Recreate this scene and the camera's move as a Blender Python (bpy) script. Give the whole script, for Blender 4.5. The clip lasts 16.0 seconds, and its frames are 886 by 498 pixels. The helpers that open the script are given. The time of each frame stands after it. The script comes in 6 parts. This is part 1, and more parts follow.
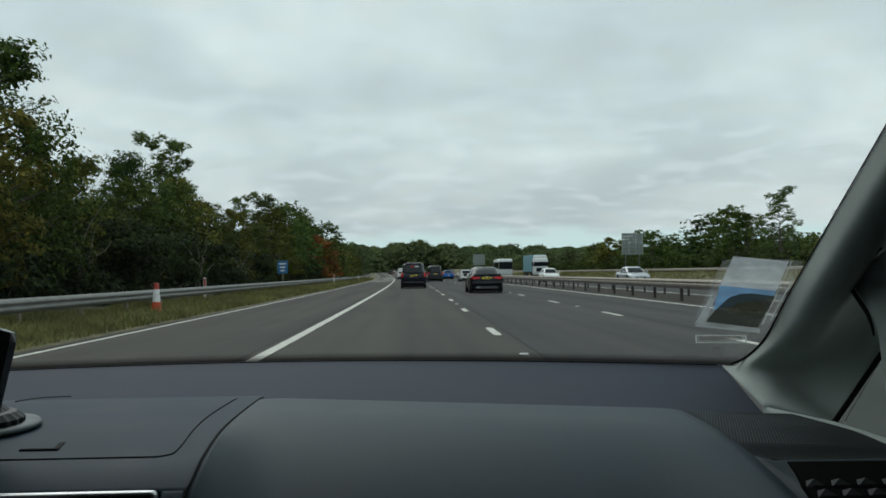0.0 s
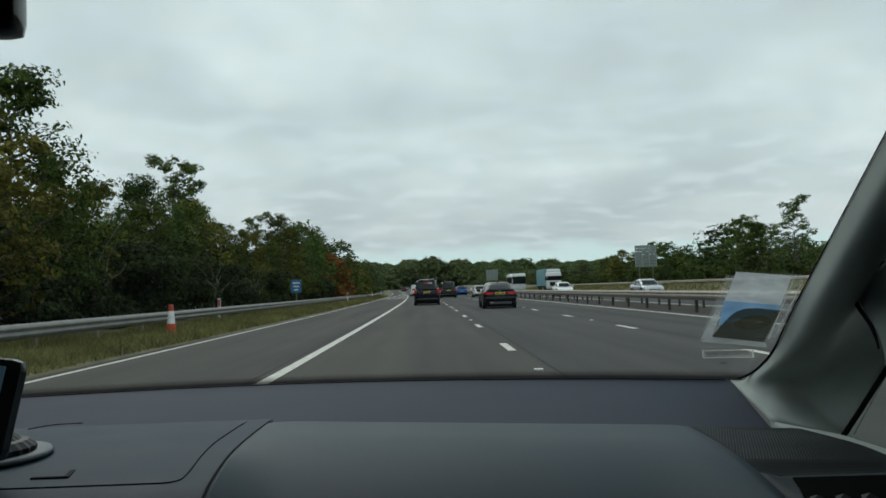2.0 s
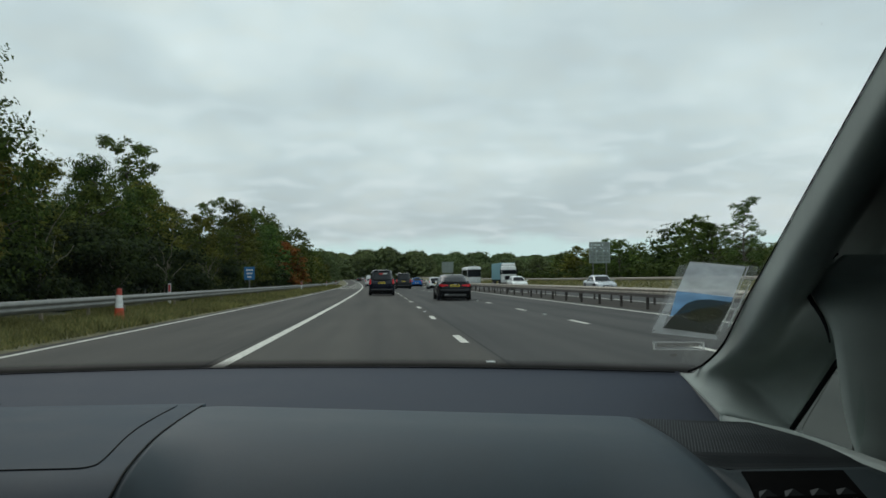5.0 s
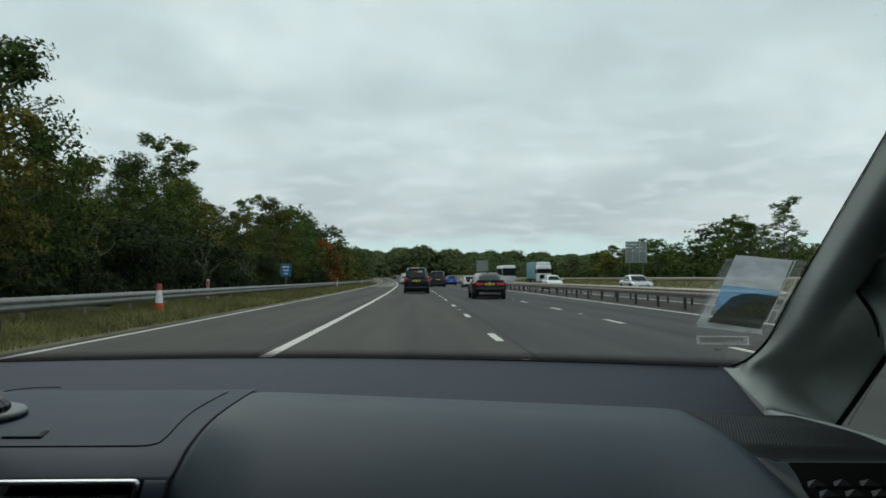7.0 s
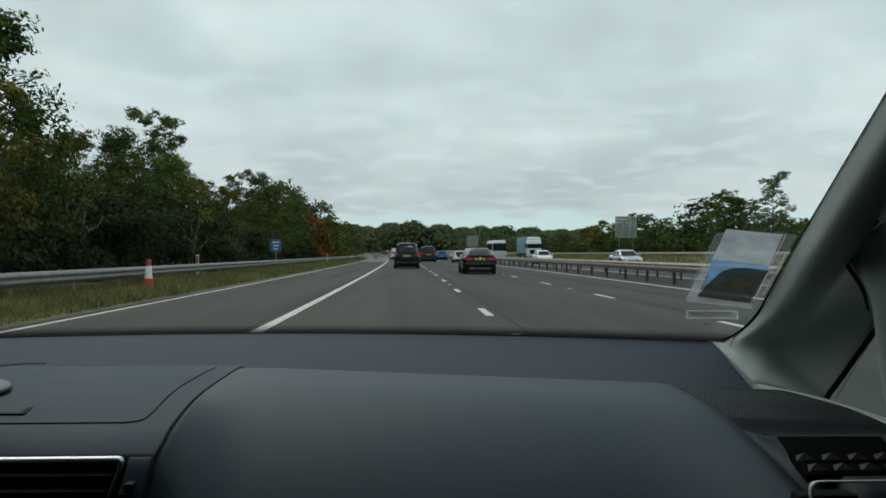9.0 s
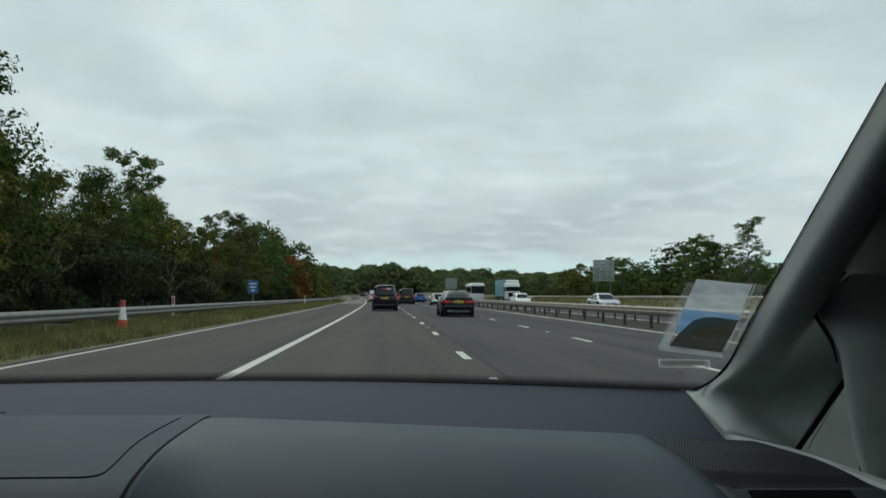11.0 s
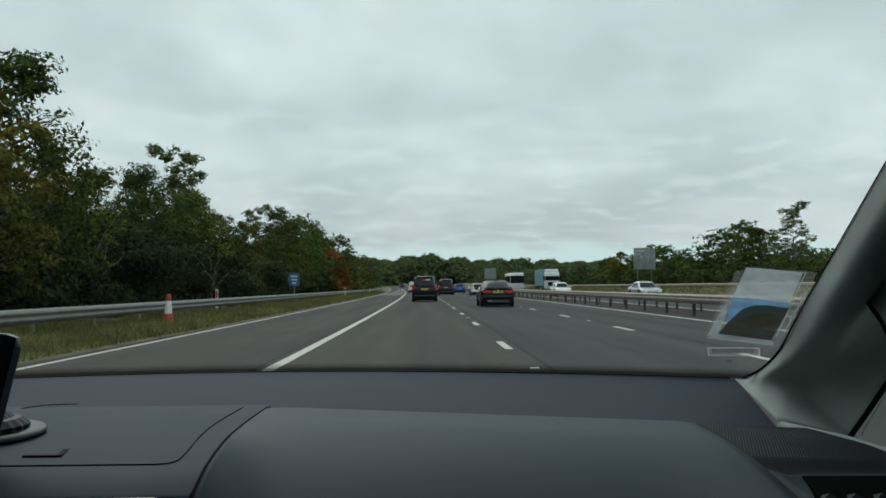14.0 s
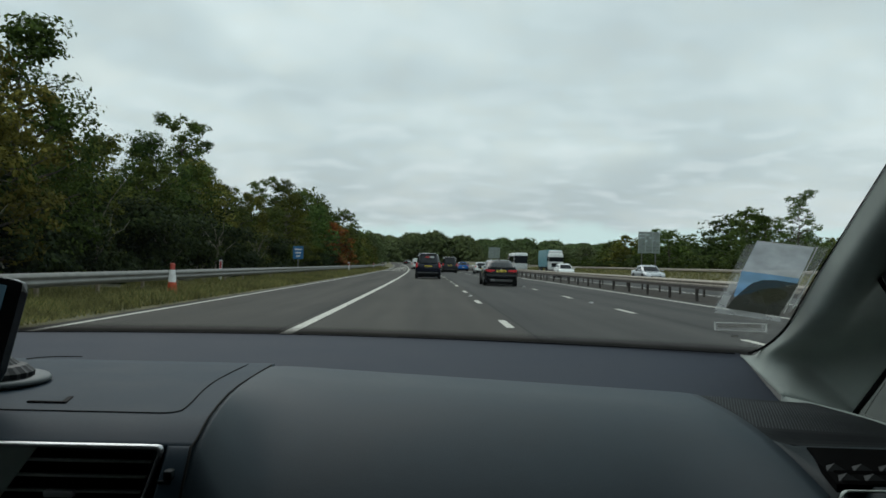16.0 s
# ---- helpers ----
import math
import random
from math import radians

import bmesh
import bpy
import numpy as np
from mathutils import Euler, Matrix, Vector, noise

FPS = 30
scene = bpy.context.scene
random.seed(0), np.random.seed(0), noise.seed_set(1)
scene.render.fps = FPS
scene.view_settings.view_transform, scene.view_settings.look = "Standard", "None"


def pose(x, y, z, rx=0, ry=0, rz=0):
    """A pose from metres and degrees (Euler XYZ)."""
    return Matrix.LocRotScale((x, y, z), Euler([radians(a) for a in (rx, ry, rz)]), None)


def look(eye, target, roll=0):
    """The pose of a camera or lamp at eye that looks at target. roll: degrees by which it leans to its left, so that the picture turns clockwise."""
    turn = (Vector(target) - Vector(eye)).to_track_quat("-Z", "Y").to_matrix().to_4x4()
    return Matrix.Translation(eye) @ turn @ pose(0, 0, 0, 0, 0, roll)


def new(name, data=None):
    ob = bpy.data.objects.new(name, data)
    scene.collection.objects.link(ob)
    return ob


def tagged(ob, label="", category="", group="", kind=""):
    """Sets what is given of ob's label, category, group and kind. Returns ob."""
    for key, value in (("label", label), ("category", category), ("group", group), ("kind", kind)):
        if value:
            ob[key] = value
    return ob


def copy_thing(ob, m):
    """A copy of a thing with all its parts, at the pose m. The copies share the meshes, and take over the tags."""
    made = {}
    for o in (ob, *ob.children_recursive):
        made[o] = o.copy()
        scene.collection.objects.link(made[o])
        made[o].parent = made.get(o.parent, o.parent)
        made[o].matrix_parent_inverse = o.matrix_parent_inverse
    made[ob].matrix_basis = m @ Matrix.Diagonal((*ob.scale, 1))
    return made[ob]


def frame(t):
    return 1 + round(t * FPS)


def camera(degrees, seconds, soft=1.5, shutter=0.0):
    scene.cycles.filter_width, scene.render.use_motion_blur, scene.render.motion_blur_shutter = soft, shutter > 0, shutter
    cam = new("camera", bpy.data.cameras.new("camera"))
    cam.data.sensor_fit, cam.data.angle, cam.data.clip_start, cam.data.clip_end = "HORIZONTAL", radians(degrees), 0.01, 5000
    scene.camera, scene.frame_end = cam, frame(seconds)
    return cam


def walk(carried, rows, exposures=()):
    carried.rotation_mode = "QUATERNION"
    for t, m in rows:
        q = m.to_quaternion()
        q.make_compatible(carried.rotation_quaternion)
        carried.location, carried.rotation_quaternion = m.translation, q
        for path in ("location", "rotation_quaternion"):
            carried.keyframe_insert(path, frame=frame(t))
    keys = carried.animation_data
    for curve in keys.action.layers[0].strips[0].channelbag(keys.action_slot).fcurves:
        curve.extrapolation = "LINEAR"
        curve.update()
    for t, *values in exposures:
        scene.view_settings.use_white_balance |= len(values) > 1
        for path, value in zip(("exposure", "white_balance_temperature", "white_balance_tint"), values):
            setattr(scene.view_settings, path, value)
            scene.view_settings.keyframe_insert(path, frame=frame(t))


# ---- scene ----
cam = camera(57.15, 16.0, soft=1.65)
walk(cam, [
    (0, pose(-0.0079, -0.0136, 1.1389, 91.669, 0.816, -1.721)),
    (0.5, pose(-0.0022, -0.0196, 1.1425, 92.728, 1.287, -1.674)),
    (1, pose(-0.0059, -0.0214, 1.1348, 91.465, 0.656, -0.743)),
    (1.5, pose(-0.0102, -0.0105, 1.1264, 91.235, -0.323, -1.483)),
    (2, pose(0.0022, -0.0228, 1.1442, 92.825, 1.937, -0.780)),
    (2.5, pose(-0.0035, -0.0183, 1.1353, 91.815, 0.880, -0.699)),
    (3, pose(0.0139, -0.0058, 1.1412, 92.639, 1.013, -2.780)),
    (3.5, pose(0.0123, 0.0304, 1.1350, 89.625, 0.109, -5.612)),
    (4, pose(0.0102, 0.0270, 1.1274, 90.141, -0.349, -4.462)),
    (4.2, pose(0.0147, 0.0178, 1.1362, 92.135, 0.086, -4.711)),
    (6.3, pose(0.0083, 0.0117, 1.1306, 92.216, 1.054, -2.532)),
    (6.5, pose(0.0122, 0.0101, 1.1366, 92.559, 1.306, -2.782)),
    (7, pose(-0.0008, 0.0018, 1.1263, 92.066, -0.033, -1.496)),
    (7.5, pose(-0.0089, 0.0007, 1.1238, 90.829, -0.758, -1.448)),
    (8, pose(-0.0049, 0.0082, 1.1195, 90.346, -1.013, -1.806)),
    (8.5, pose(0.0047, 0.0088, 1.1292, 90.644, 0.866, -2.626)),
    (9, pose(0.0012, 0.0103, 1.1257, 90.315, 0.043, -2.177)),
    (9.2, pose(0.0017, 0.0146, 1.1248, 90.141, -0.201, -2.862)),
    (11.3, pose(0.0092, 0.0111, 1.1328, 93.494, -0.493, -3.932)),
    (11.5, pose(0.0047, 0.0076, 1.1277, 93.155, -1.059, -4.182)),
    (12, pose(0.0011, 0.0013, 1.1259, 93.300, -1.176, -3.147)),
    (12.5, pose(-0.0024, -0.0008, 1.1198, 92.315, -1.873, -1.659)),
    (13, pose(-0.0082, -0.0101, 1.1255, 92.562, -0.942, -0.453)),
    (13.5, pose(0.0015, -0.0077, 1.1326, 92.739, 0.580, -0.499)),
    (14, pose(-0.0051, -0.0058, 1.1339, 92.633, 0.443, -0.929)),
    (14.5, pose(-0.0110, -0.0092, 1.1250, 91.876, -0.749, 0.227)),
    (15, pose(-0.0016, -0.0052, 1.1281, 91.937, -0.147, -0.910)),
    (15.5, pose(0.0008, -0.0032, 1.1246, 91.413, -0.626, -1.227)),
    (16, pose(-0.0097, 0.0007, 1.1183, 91.067, -1.350, -0.683)),
], exposures=[(0.0, 0.0), (16.0, 0.0)])

# ---------------------------------------------------------------- sky and light
world = bpy.data.worlds.new("overcast_sky")
scene.world = world
world.use_nodes = True
wn, wl = world.node_tree.nodes, world.node_tree.links
wn.clear()


def wnode(kind, **values):
    n = wn.new(kind)
    for k, v in values.items():
        n.inputs[k].default_value = v
    return n


def wmath(op, a, b=0.0):
    n = wn.new("ShaderNodeMath")
    n.operation = op
    for i, v in enumerate((a, b)):
        if isinstance(v, (int, float)):
            n.inputs[i].default_value = v
        else:
            wl.new(v, n.inputs[i])
    return n.outputs[0]


def wramp(src, stops):
    n = wn.new("ShaderNodeValToRGB")
    wl.new(src, n.inputs[0])
    e = n.color_ramp.elements
    while len(e) < len(stops):
        e.new(0.5)
    for el, (p, c) in zip(e, stops):
        el.position, el.color = p, (*c, 1)
    return n.outputs[0]


def wmix(f, a, b, kind="MIX"):
    n = wn.new("ShaderNodeMixRGB")
    n.blend_type = kind
    for i, v in enumerate((f, a, b)):
        if isinstance(v, (int, float)):
            n.inputs[i].default_value = v
        elif isinstance(v, tuple):
            n.inputs[i].default_value = (*v, 1)
        else:
            wl.new(v, n.inputs[i])
    return n.outputs[0]


sky = wn.new("ShaderNodeTexSky")
sky.sky_type, sky.sun_disc = "NISHITA", False
sky.sun_elevation, sky.sun_rotation = radians(42), radians(338)
sky_dim = wmix(1.0, sky.outputs[0], (0.10, 0.10, 0.10), "MULTIPLY")
direction = wn.new("ShaderNodeTexCoord").outputs["Generated"]
sep = wn.new("ShaderNodeSeparateXYZ")
wl.new(direction, sep.inputs[0])
height = wmath("MAXIMUM", sep.outputs[2], 0.0)
denom = wmath("ADD", height, 0.30)
comb = wn.new("ShaderNodeCombineXYZ")
wl.new(wmath("DIVIDE", sep.outputs[0], denom), comb.inputs[0])
wl.new(wmath("DIVIDE", sep.outputs[1], denom), comb.inputs[1])
big = wnode("ShaderNodeTexNoise", Scale=1.25, Detail=5.0, Roughness=0.46, Distortion=0.5)
wl.new(comb.outputs[0], big.inputs["Vector"])
fine = wnode("ShaderNodeTexNoise", Scale=4.6, Detail=4.0, Roughness=0.55, Distortion=0.4)
wl.new(comb.outputs[0], fine.inputs["Vector"])
puff = wmath("ADD", wmath("MULTIPLY", big.outputs[0], 0.78), wmath("MULTIPLY", fine.outputs[0], 0.22))
cloud = wramp(puff, [(0.36, (0.49, 0.59, 0.61)), (0.47, (0.545, 0.655, 0.67)), (0.55, (0.62, 0.73, 0.735)), (0.64, (0.72, 0.83, 0.83))])
# brighter towards the zenith, as under any overcast
lift = wramp(height, [(0.0, (1.0, 1.0, 1.0)), (0.35, (1.10, 1.10, 1.10)), (1.0, (1.45, 1.45, 1.45))])
cloud = wmix(1.0, cloud, lift, "MULTIPLY")
# small bright puffs among the lower cloud
low_den = wmath("ADD", height, 0.15)
low_xy = wn.new("ShaderNodeCombineXYZ")
wl.new(wmath("DIVIDE", sep.outputs[0], low_den), low_xy.inputs[0])
wl.new(wmath("DIVIDE", sep.outputs[1], low_den), low_xy.inputs[1])
small = wnode("ShaderNodeTexNoise", Scale=4.2, Detail=4.0, Roughness=0.52, Distortion=0.3)
wl.new(low_xy.outputs[0], small.inputs["Vector"])
puffs = wramp(small.outputs[0], [(0.0, (0, 0, 0)), (0.52, (0, 0, 0)), (0.63, (1, 1, 1)), (1.0, (1, 1, 1))])
zone = wramp(height, [(0.0, (0, 0, 0)), (0.05, (0.50, 0.50, 0.50)), (0.11, (0.42, 0.42, 0.42)), (0.22, (0.14, 0.14, 0.14)), (1.0, (0, 0, 0))])
cloud = wmix(wmix(1.0, puffs, zone, "MULTIPLY"), cloud, (0.80, 0.885, 0.88))
# a clear pale strip low over the horizon
gap = wramp(wmath("ADD", height, wmath("MULTIPLY", wmath("SUBTRACT", fine.outputs[0], 0.5), 0.045)),
            [(0.0, (1, 1, 1)), (0.042, (0.95, 0.95, 0.95)), (0.056, (0.0, 0.0, 0.0)), (1.0, (0, 0, 0))])
# a greyer bank of cloud stands just above that strip
bank = wramp(height, [(0.0, (0.90, 0.885, 0.89)), (0.085, (0.90, 0.89, 0.895)), (0.15, (1.0, 1.0, 1.0)), (1.0, (1, 1, 1))])
cloud = wmix(1.0, cloud, bank, "MULTIPLY")
# warmer grey patches
tint = wramp(small.outputs[0], [(0.0, (1.02, 0.99, 0.985)), (0.40, (1.01, 0.99, 0.99)), (0.55, (1.0, 1.0, 1.02)), (1.0, (1.0, 1.0, 1.02))])
cloud = wmix(1.0, cloud, tint, "MULTIPLY")
cloud = wmix(gap, cloud, (0.60, 0.775, 0.775))
thin = wramp(puff, [(0.30, (0.10, 0.10, 0.10)), (0.36, (0.0, 0.0, 0.0)), (1.0, (0, 0, 0))])
final = wmix(thin, cloud, sky_dim)
back = wnode("ShaderNodeBackground", Strength=1.0)
wl.new(final, back.inputs[0])
wl.new(back.outputs[0], wn.new("ShaderNodeOutputWorld").inputs[0])

sun_data = bpy.data.lights.new("sun", "SUN")
sun_data.energy, sun_data.angle, sun_data.color = 0.75, radians(40), (1.0, 0.98, 0.95)
sun = new("sun", sun_data)
sun.matrix_world = look((0, 0, 60), (25, -61, 0))

# ---------------------------------------------------------------- materials


def mat(name, color, rough=0.6, metal=0.0, scale=8.0, vary=0.15, bump=0.0, bump_scale=120.0, spec=0.5,
        second=None, per_object=0.0, coat=0.0):
    m = bpy.data.materials.new(name)
    m.use_nodes = True
    nt = m.node_tree
    n, l = nt.nodes, nt.links
    b = n["Principled BSDF"]
    b.inputs["Roughness"].default_value = rough
    b.inputs["Metallic"].default_value = metal
    b.inputs["Specular IOR Level"].default_value = spec
    b.inputs["Coat Weight"].default_value = coat
    co = n.new("ShaderNodeTexCoord")
    t1 = n.new("ShaderNodeTexNoise")
    t1.inputs["Scale"].default_value, t1.inputs["Detail"].default_value = scale, 6.0
    l.new(co.outputs["Object"], t1.inputs["Vector"])
    ramp = n.new("ShaderNodeValToRGB")
    c2 = second or tuple(min(1, c * (1 + vary)) for c in color)
    c1 = tuple(c * (1 - vary) for c in color)
    ramp.color_ramp.elements[0].position, ramp.color_ramp.elements[0].color = 0.32, (*c1, 1)
    ramp.color_ramp.elements[1].position, ramp.color_ramp.elements[1].color = 0.70, (*c2, 1)
    l.new(t1.outputs[0], ramp.inputs[0])
    out = ramp.outputs[0]
    if per_object:
        oi = n.new("ShaderNodeObjectInfo")
        hs = n.new("ShaderNodeHueSaturation")
        mr = n.new("ShaderNodeMapRange")
        mr.inputs["To Min"].default_value, mr.inputs["To Max"].default_value = 1 - per_object, 1 + per_object
        l.new(oi.outputs["Random"], mr.inputs["Value"])
        l.new(mr.outputs[0], hs.inputs["Value"])
        l.new(out, hs.inputs["Color"])
        out = hs.outputs[0]
    l.new(out, b.inputs["Base Color"])
    rr = n.new("ShaderNodeMapRange")
    rr.inputs["To Min"].default_value, rr.inputs["To Max"].default_value = max(0.02, rough - 0.08), min(1, rough + 0.08)
    l.new(t1.outputs[0], rr.inputs["Value"])
    l.new(rr.outputs[0], b.inputs["Roughness"])
    if bump:
        t2 = n.new("ShaderNodeTexNoise")
        t2.inputs["Scale"].default_value, t2.inputs["Detail"].default_value = bump_scale, 3.0
        l.new(co.outputs["Object"], t2.inputs["Vector"])
        bp = n.new("ShaderNodeBump")
        bp.inputs["Strength"].default_value, bp.inputs["Distance"].default_value = bump, 0.6 / bump_scale
        l.new(t2.outputs[0], bp.inputs["Height"])
        l.new(bp.outputs[0], b.inputs["Normal"])
    return m


def leaf_mat(name, dark, light, hue=0.03):
    m = bpy.data.materials.new(name)
    m.use_nodes = True
    n, l = m.node_tree.nodes, m.node_tree.links
    b = n["Principled BSDF"]
    b.inputs["Roughness"].default_value = 0.8
    b.inputs["Specular IOR Level"].default_value = 0.08
    geo = n.new("ShaderNodeNewGeometry")
    ramp = n.new("ShaderNodeValToRGB")
    ramp.color_ramp.elements[0].color, ramp.color_ramp.elements[1].color = (*dark, 1), (*light, 1)
    l.new(geo.outputs["Random Per Island"], ramp.inputs[0])
    co = n.new("ShaderNodeTexCoord")
    patch = n.new("ShaderNodeTexNoise")
    patch.inputs["Scale"].default_value = 0.55
    l.new(co.outputs["Object"], patch.inputs["Vector"])
    oi = n.new("ShaderNodeObjectInfo")
    hs = n.new("ShaderNodeHueSaturation")
    h = n.new("ShaderNodeMapRange")
    h.inputs["To Min"].default_value, h.inputs["To Max"].default_value = 0.5 - hue, 0.5 + hue
    l.new(oi.outputs["Random"], h.inputs["Value"])
    v = n.new("ShaderNodeMapRange")
    v.inputs["From Min"].default_value, v.inputs["From Max"].default_value = 0.3, 0.7
    v.inputs["To Min"].default_value, v.inputs["To Max"].default_value = 0.7, 1.35
    l.new(patch.outputs[0], v.inputs["Value"])
    l.new(h.outputs[0], hs.inputs["Hue"])
    # every tree has its own lightness
    own_ = n.new("ShaderNodeMath")
    own_.operation = "MULTIPLY"
    own_.inputs[1].default_value = 7.31
    l.new(oi.outputs["Random"], own_.inputs[0])
    fract = n.new("ShaderNodeMath")
    fract.operation = "FRACT"
    l.new(own_.outputs[0], fract.inputs[0])
    tone = n.new("ShaderNodeMapRange")
    tone.inputs["To Min"].default_value, tone.inputs["To Max"].default_value = 0.80, 1.45
    l.new(fract.outputs[0], tone.inputs["Value"])
    both = n.new("ShaderNodeMath")
    both.operation = "MULTIPLY"
    l.new(v.outputs[0], both.inputs[0])
    l.new(tone.outputs[0], both.inputs[1])
    l.new(both.outputs[0], hs.inputs["Value"])
    l.new(ramp.outputs[0], hs.inputs["Color"])
    l.new(hs.outputs[0], b.inputs["Base Color"])
    tr = n.new("ShaderNodeBsdfTranslucent")
    l.new(hs.outputs[0], tr.inputs["Color"])
    mx = n.new("ShaderNodeMixShader")
    mx.inputs[0].default_value = 0.22
    l.new(b.outputs[0], mx.inputs[1])
    l.new(tr.outputs[0], mx.inputs[2])
    l.new(mx.outputs[0], n["Material Output"].inputs["Surface"])
    return m


def glass_mat(name, tint, gloss_rough=0.02, film=0.0, film_color=(0.8, 0.8, 0.8), ior=1.30):
    """Thin glass: clear with a tint, glossy by Fresnel; film is a share of scattering dirt or plastic."""
    m = bpy.data.materials.new(name)
    m.use_nodes = True
    n, l = m.node_tree.nodes, m.node_tree.links
    n.remove(n["Principled BSDF"])
    tr = n.new("ShaderNodeBsdfTransparent")
    tr.inputs[0].default_value = (*tint, 1)
    gl = n.new("ShaderNodeBsdfGlossy")
    gl.inputs["Roughness"].default_value = gloss_rough
    fr = n.new("ShaderNodeFresnel")
    fr.inputs[0].default_value = ior
    mx = n.new("ShaderNodeMixShader")
    l.new(fr.outputs[0], mx.inputs[0])
    l.new(tr.outputs[0], mx.inputs[1])
    l.new(gl.outputs[0], mx.inputs[2])
    out = mx.outputs[0]
    if film:
        df = n.new("ShaderNodeBsdfDiffuse")
        df.inputs[0].default_value = (*film_color, 1)
        tl = n.new("ShaderNodeBsdfTranslucent")
        tl.inputs[0].default_value = (*film_color, 1)
        mm = n.new("ShaderNodeMixShader")
        mm.inputs[0].default_value = 0.6
        l.new(df.outputs[0], mm.inputs[1])
        l.new(tl.outputs[0], mm.inputs[2])
        co = n.new("ShaderNodeTexCoord")
        t1 = n.new("ShaderNodeTexNoise")
        t1.inputs["Scale"].default_value, t1.inputs["Detail"].default_value = 45.0, 5.0
        l.new(co.outputs["Object"], t1.inputs["Vector"])
        mr = n.new("ShaderNodeMapRange")
        mr.inputs["To Min"].default_value, mr.inputs["To Max"].default_value = film * 0.45, min(1.0, film * 1.55)
        l.new(t1.outputs[0], mr.inputs["Value"])
        m2 = n.new("ShaderNodeMixShader")
        l.new(mr.outputs[0], m2.inputs[0])
        l.new(out, m2.inputs[1])
        l.new(mm.outputs[0], m2.inputs[2])
        out = m2.outputs[0]
    l.new(out, n["Material Output"].inputs["Surface"])
    return m


def asphalt_mat(name, lanes=True):
    """Worn asphalt: stone speckle, long tyre tracks, patches and seams along the lanes (object x runs across the road)."""
    m = bpy.data.materials.new(name)
    m.use_nodes = True
    n, l = m.node_tree.nodes, m.node_tree.links
    b = n["Principled BSDF"]
    b.inputs["Roughness"].default_value = 0.85
    b.inputs["Specular IOR Level"].default_value = 0.12
    uv = n.new("ShaderNodeUVMap")
    uv.uv_map = "road"
    mp = n.new("ShaderNodeMapping")
    mp.inputs["Scale"].default_value = (1.0, 0.03, 1)
    l.new(uv.outputs[0], mp.inputs["Vector"])
    streak = n.new("ShaderNodeTexNoise")
    streak.inputs["Scale"].default_value, streak.inputs["Detail"].default_value = 1.1, 5.0
    l.new(mp.outputs[0], streak.inputs["Vector"])
    r1 = n.new("ShaderNodeValToRGB")
    r1.color_ramp.elements[0].position, r1.color_ramp.elements[0].color = 0.34, (0.0435, 0.0432, 0.0418, 1)
    r1.color_ramp.elements[1].position, r1.color_ramp.elements[1].color = 0.68, (0.0705, 0.0685, 0.0635, 1)
    l.new(streak.outputs[0], r1.inputs[0])
    # the inner lane was relaid with a warmer stone
    sx = n.new("ShaderNodeSeparateXYZ")
    l.new(uv.outputs[0], sx.inputs[0])
    lane = n.new("ShaderNodeMapRange")
    lane.inputs["From Min"].default_value, lane.inputs["From Max"].default_value = 1.52, 1.72
    lane.inputs["To Min"].default_value, lane.inputs["To Max"].default_value = 1.0, 0.0
    l.new(sx.outputs[0], lane.inputs["Value"])
    warm = n.new("ShaderNodeMixRGB")
    warm.blend_type = "MULTIPLY"
    warm.inputs[2].default_value = (1.10, 1.05, 0.98, 1)
    l.new(lane.outputs[0], warm.inputs[0])
    l.new(r1.outputs[0], warm.inputs[1])
    sp = n.new("ShaderNodeTexNoise")
    sp.inputs["Scale"].default_value, sp.inputs["Detail"].default_value = 26.0, 4.0
    l.new(uv.outputs[0], sp.inputs["Vector"])
    r2 = n.new("ShaderNodeMapRange")
    r2.inputs["To Min"].default_value, r2.inputs["To Max"].default_value = 0.72, 1.28
    l.new(sp.outputs[0], r2.inputs["Value"])
    patch = n.new("ShaderNodeTexNoise")
    patch.inputs["Scale"].default_value = 0.22
    l.new(uv.outputs[0], patch.inputs["Vector"])
    r3 = n.new("ShaderNodeMapRange")
    r3.inputs["To Min"].default_value, r3.inputs["To Max"].default_value = 0.85, 1.15
    l.new(patch.outputs[0], r3.inputs["Value"])
    mu = n.new("ShaderNodeMath")
    mu.operation = "MULTIPLY"
    l.new(r2.outputs[0], mu.inputs[0])
    l.new(r3.outputs[0], mu.inputs[1])
    mix = n.new("ShaderNodeMixRGB")
    mix.blend_type = "MULTIPLY"
    mix.inputs[0].default_value = 1.0
    l.new(warm.outputs[0], mix.inputs[1])
    l.new(mu.outputs[0], mix.inputs[2])
    l.new(mix.outputs[0], b.inputs["Base Color"])
    bp = n.new("ShaderNodeBump")
    bp.inputs["Strength"].default_value, bp.inputs["Distance"].default_value = 0.5, 0.01
    l.new(sp.outputs[0], bp.inputs["Height"])
    l.new(bp.outputs[0], b.inputs["Normal"])
    return m


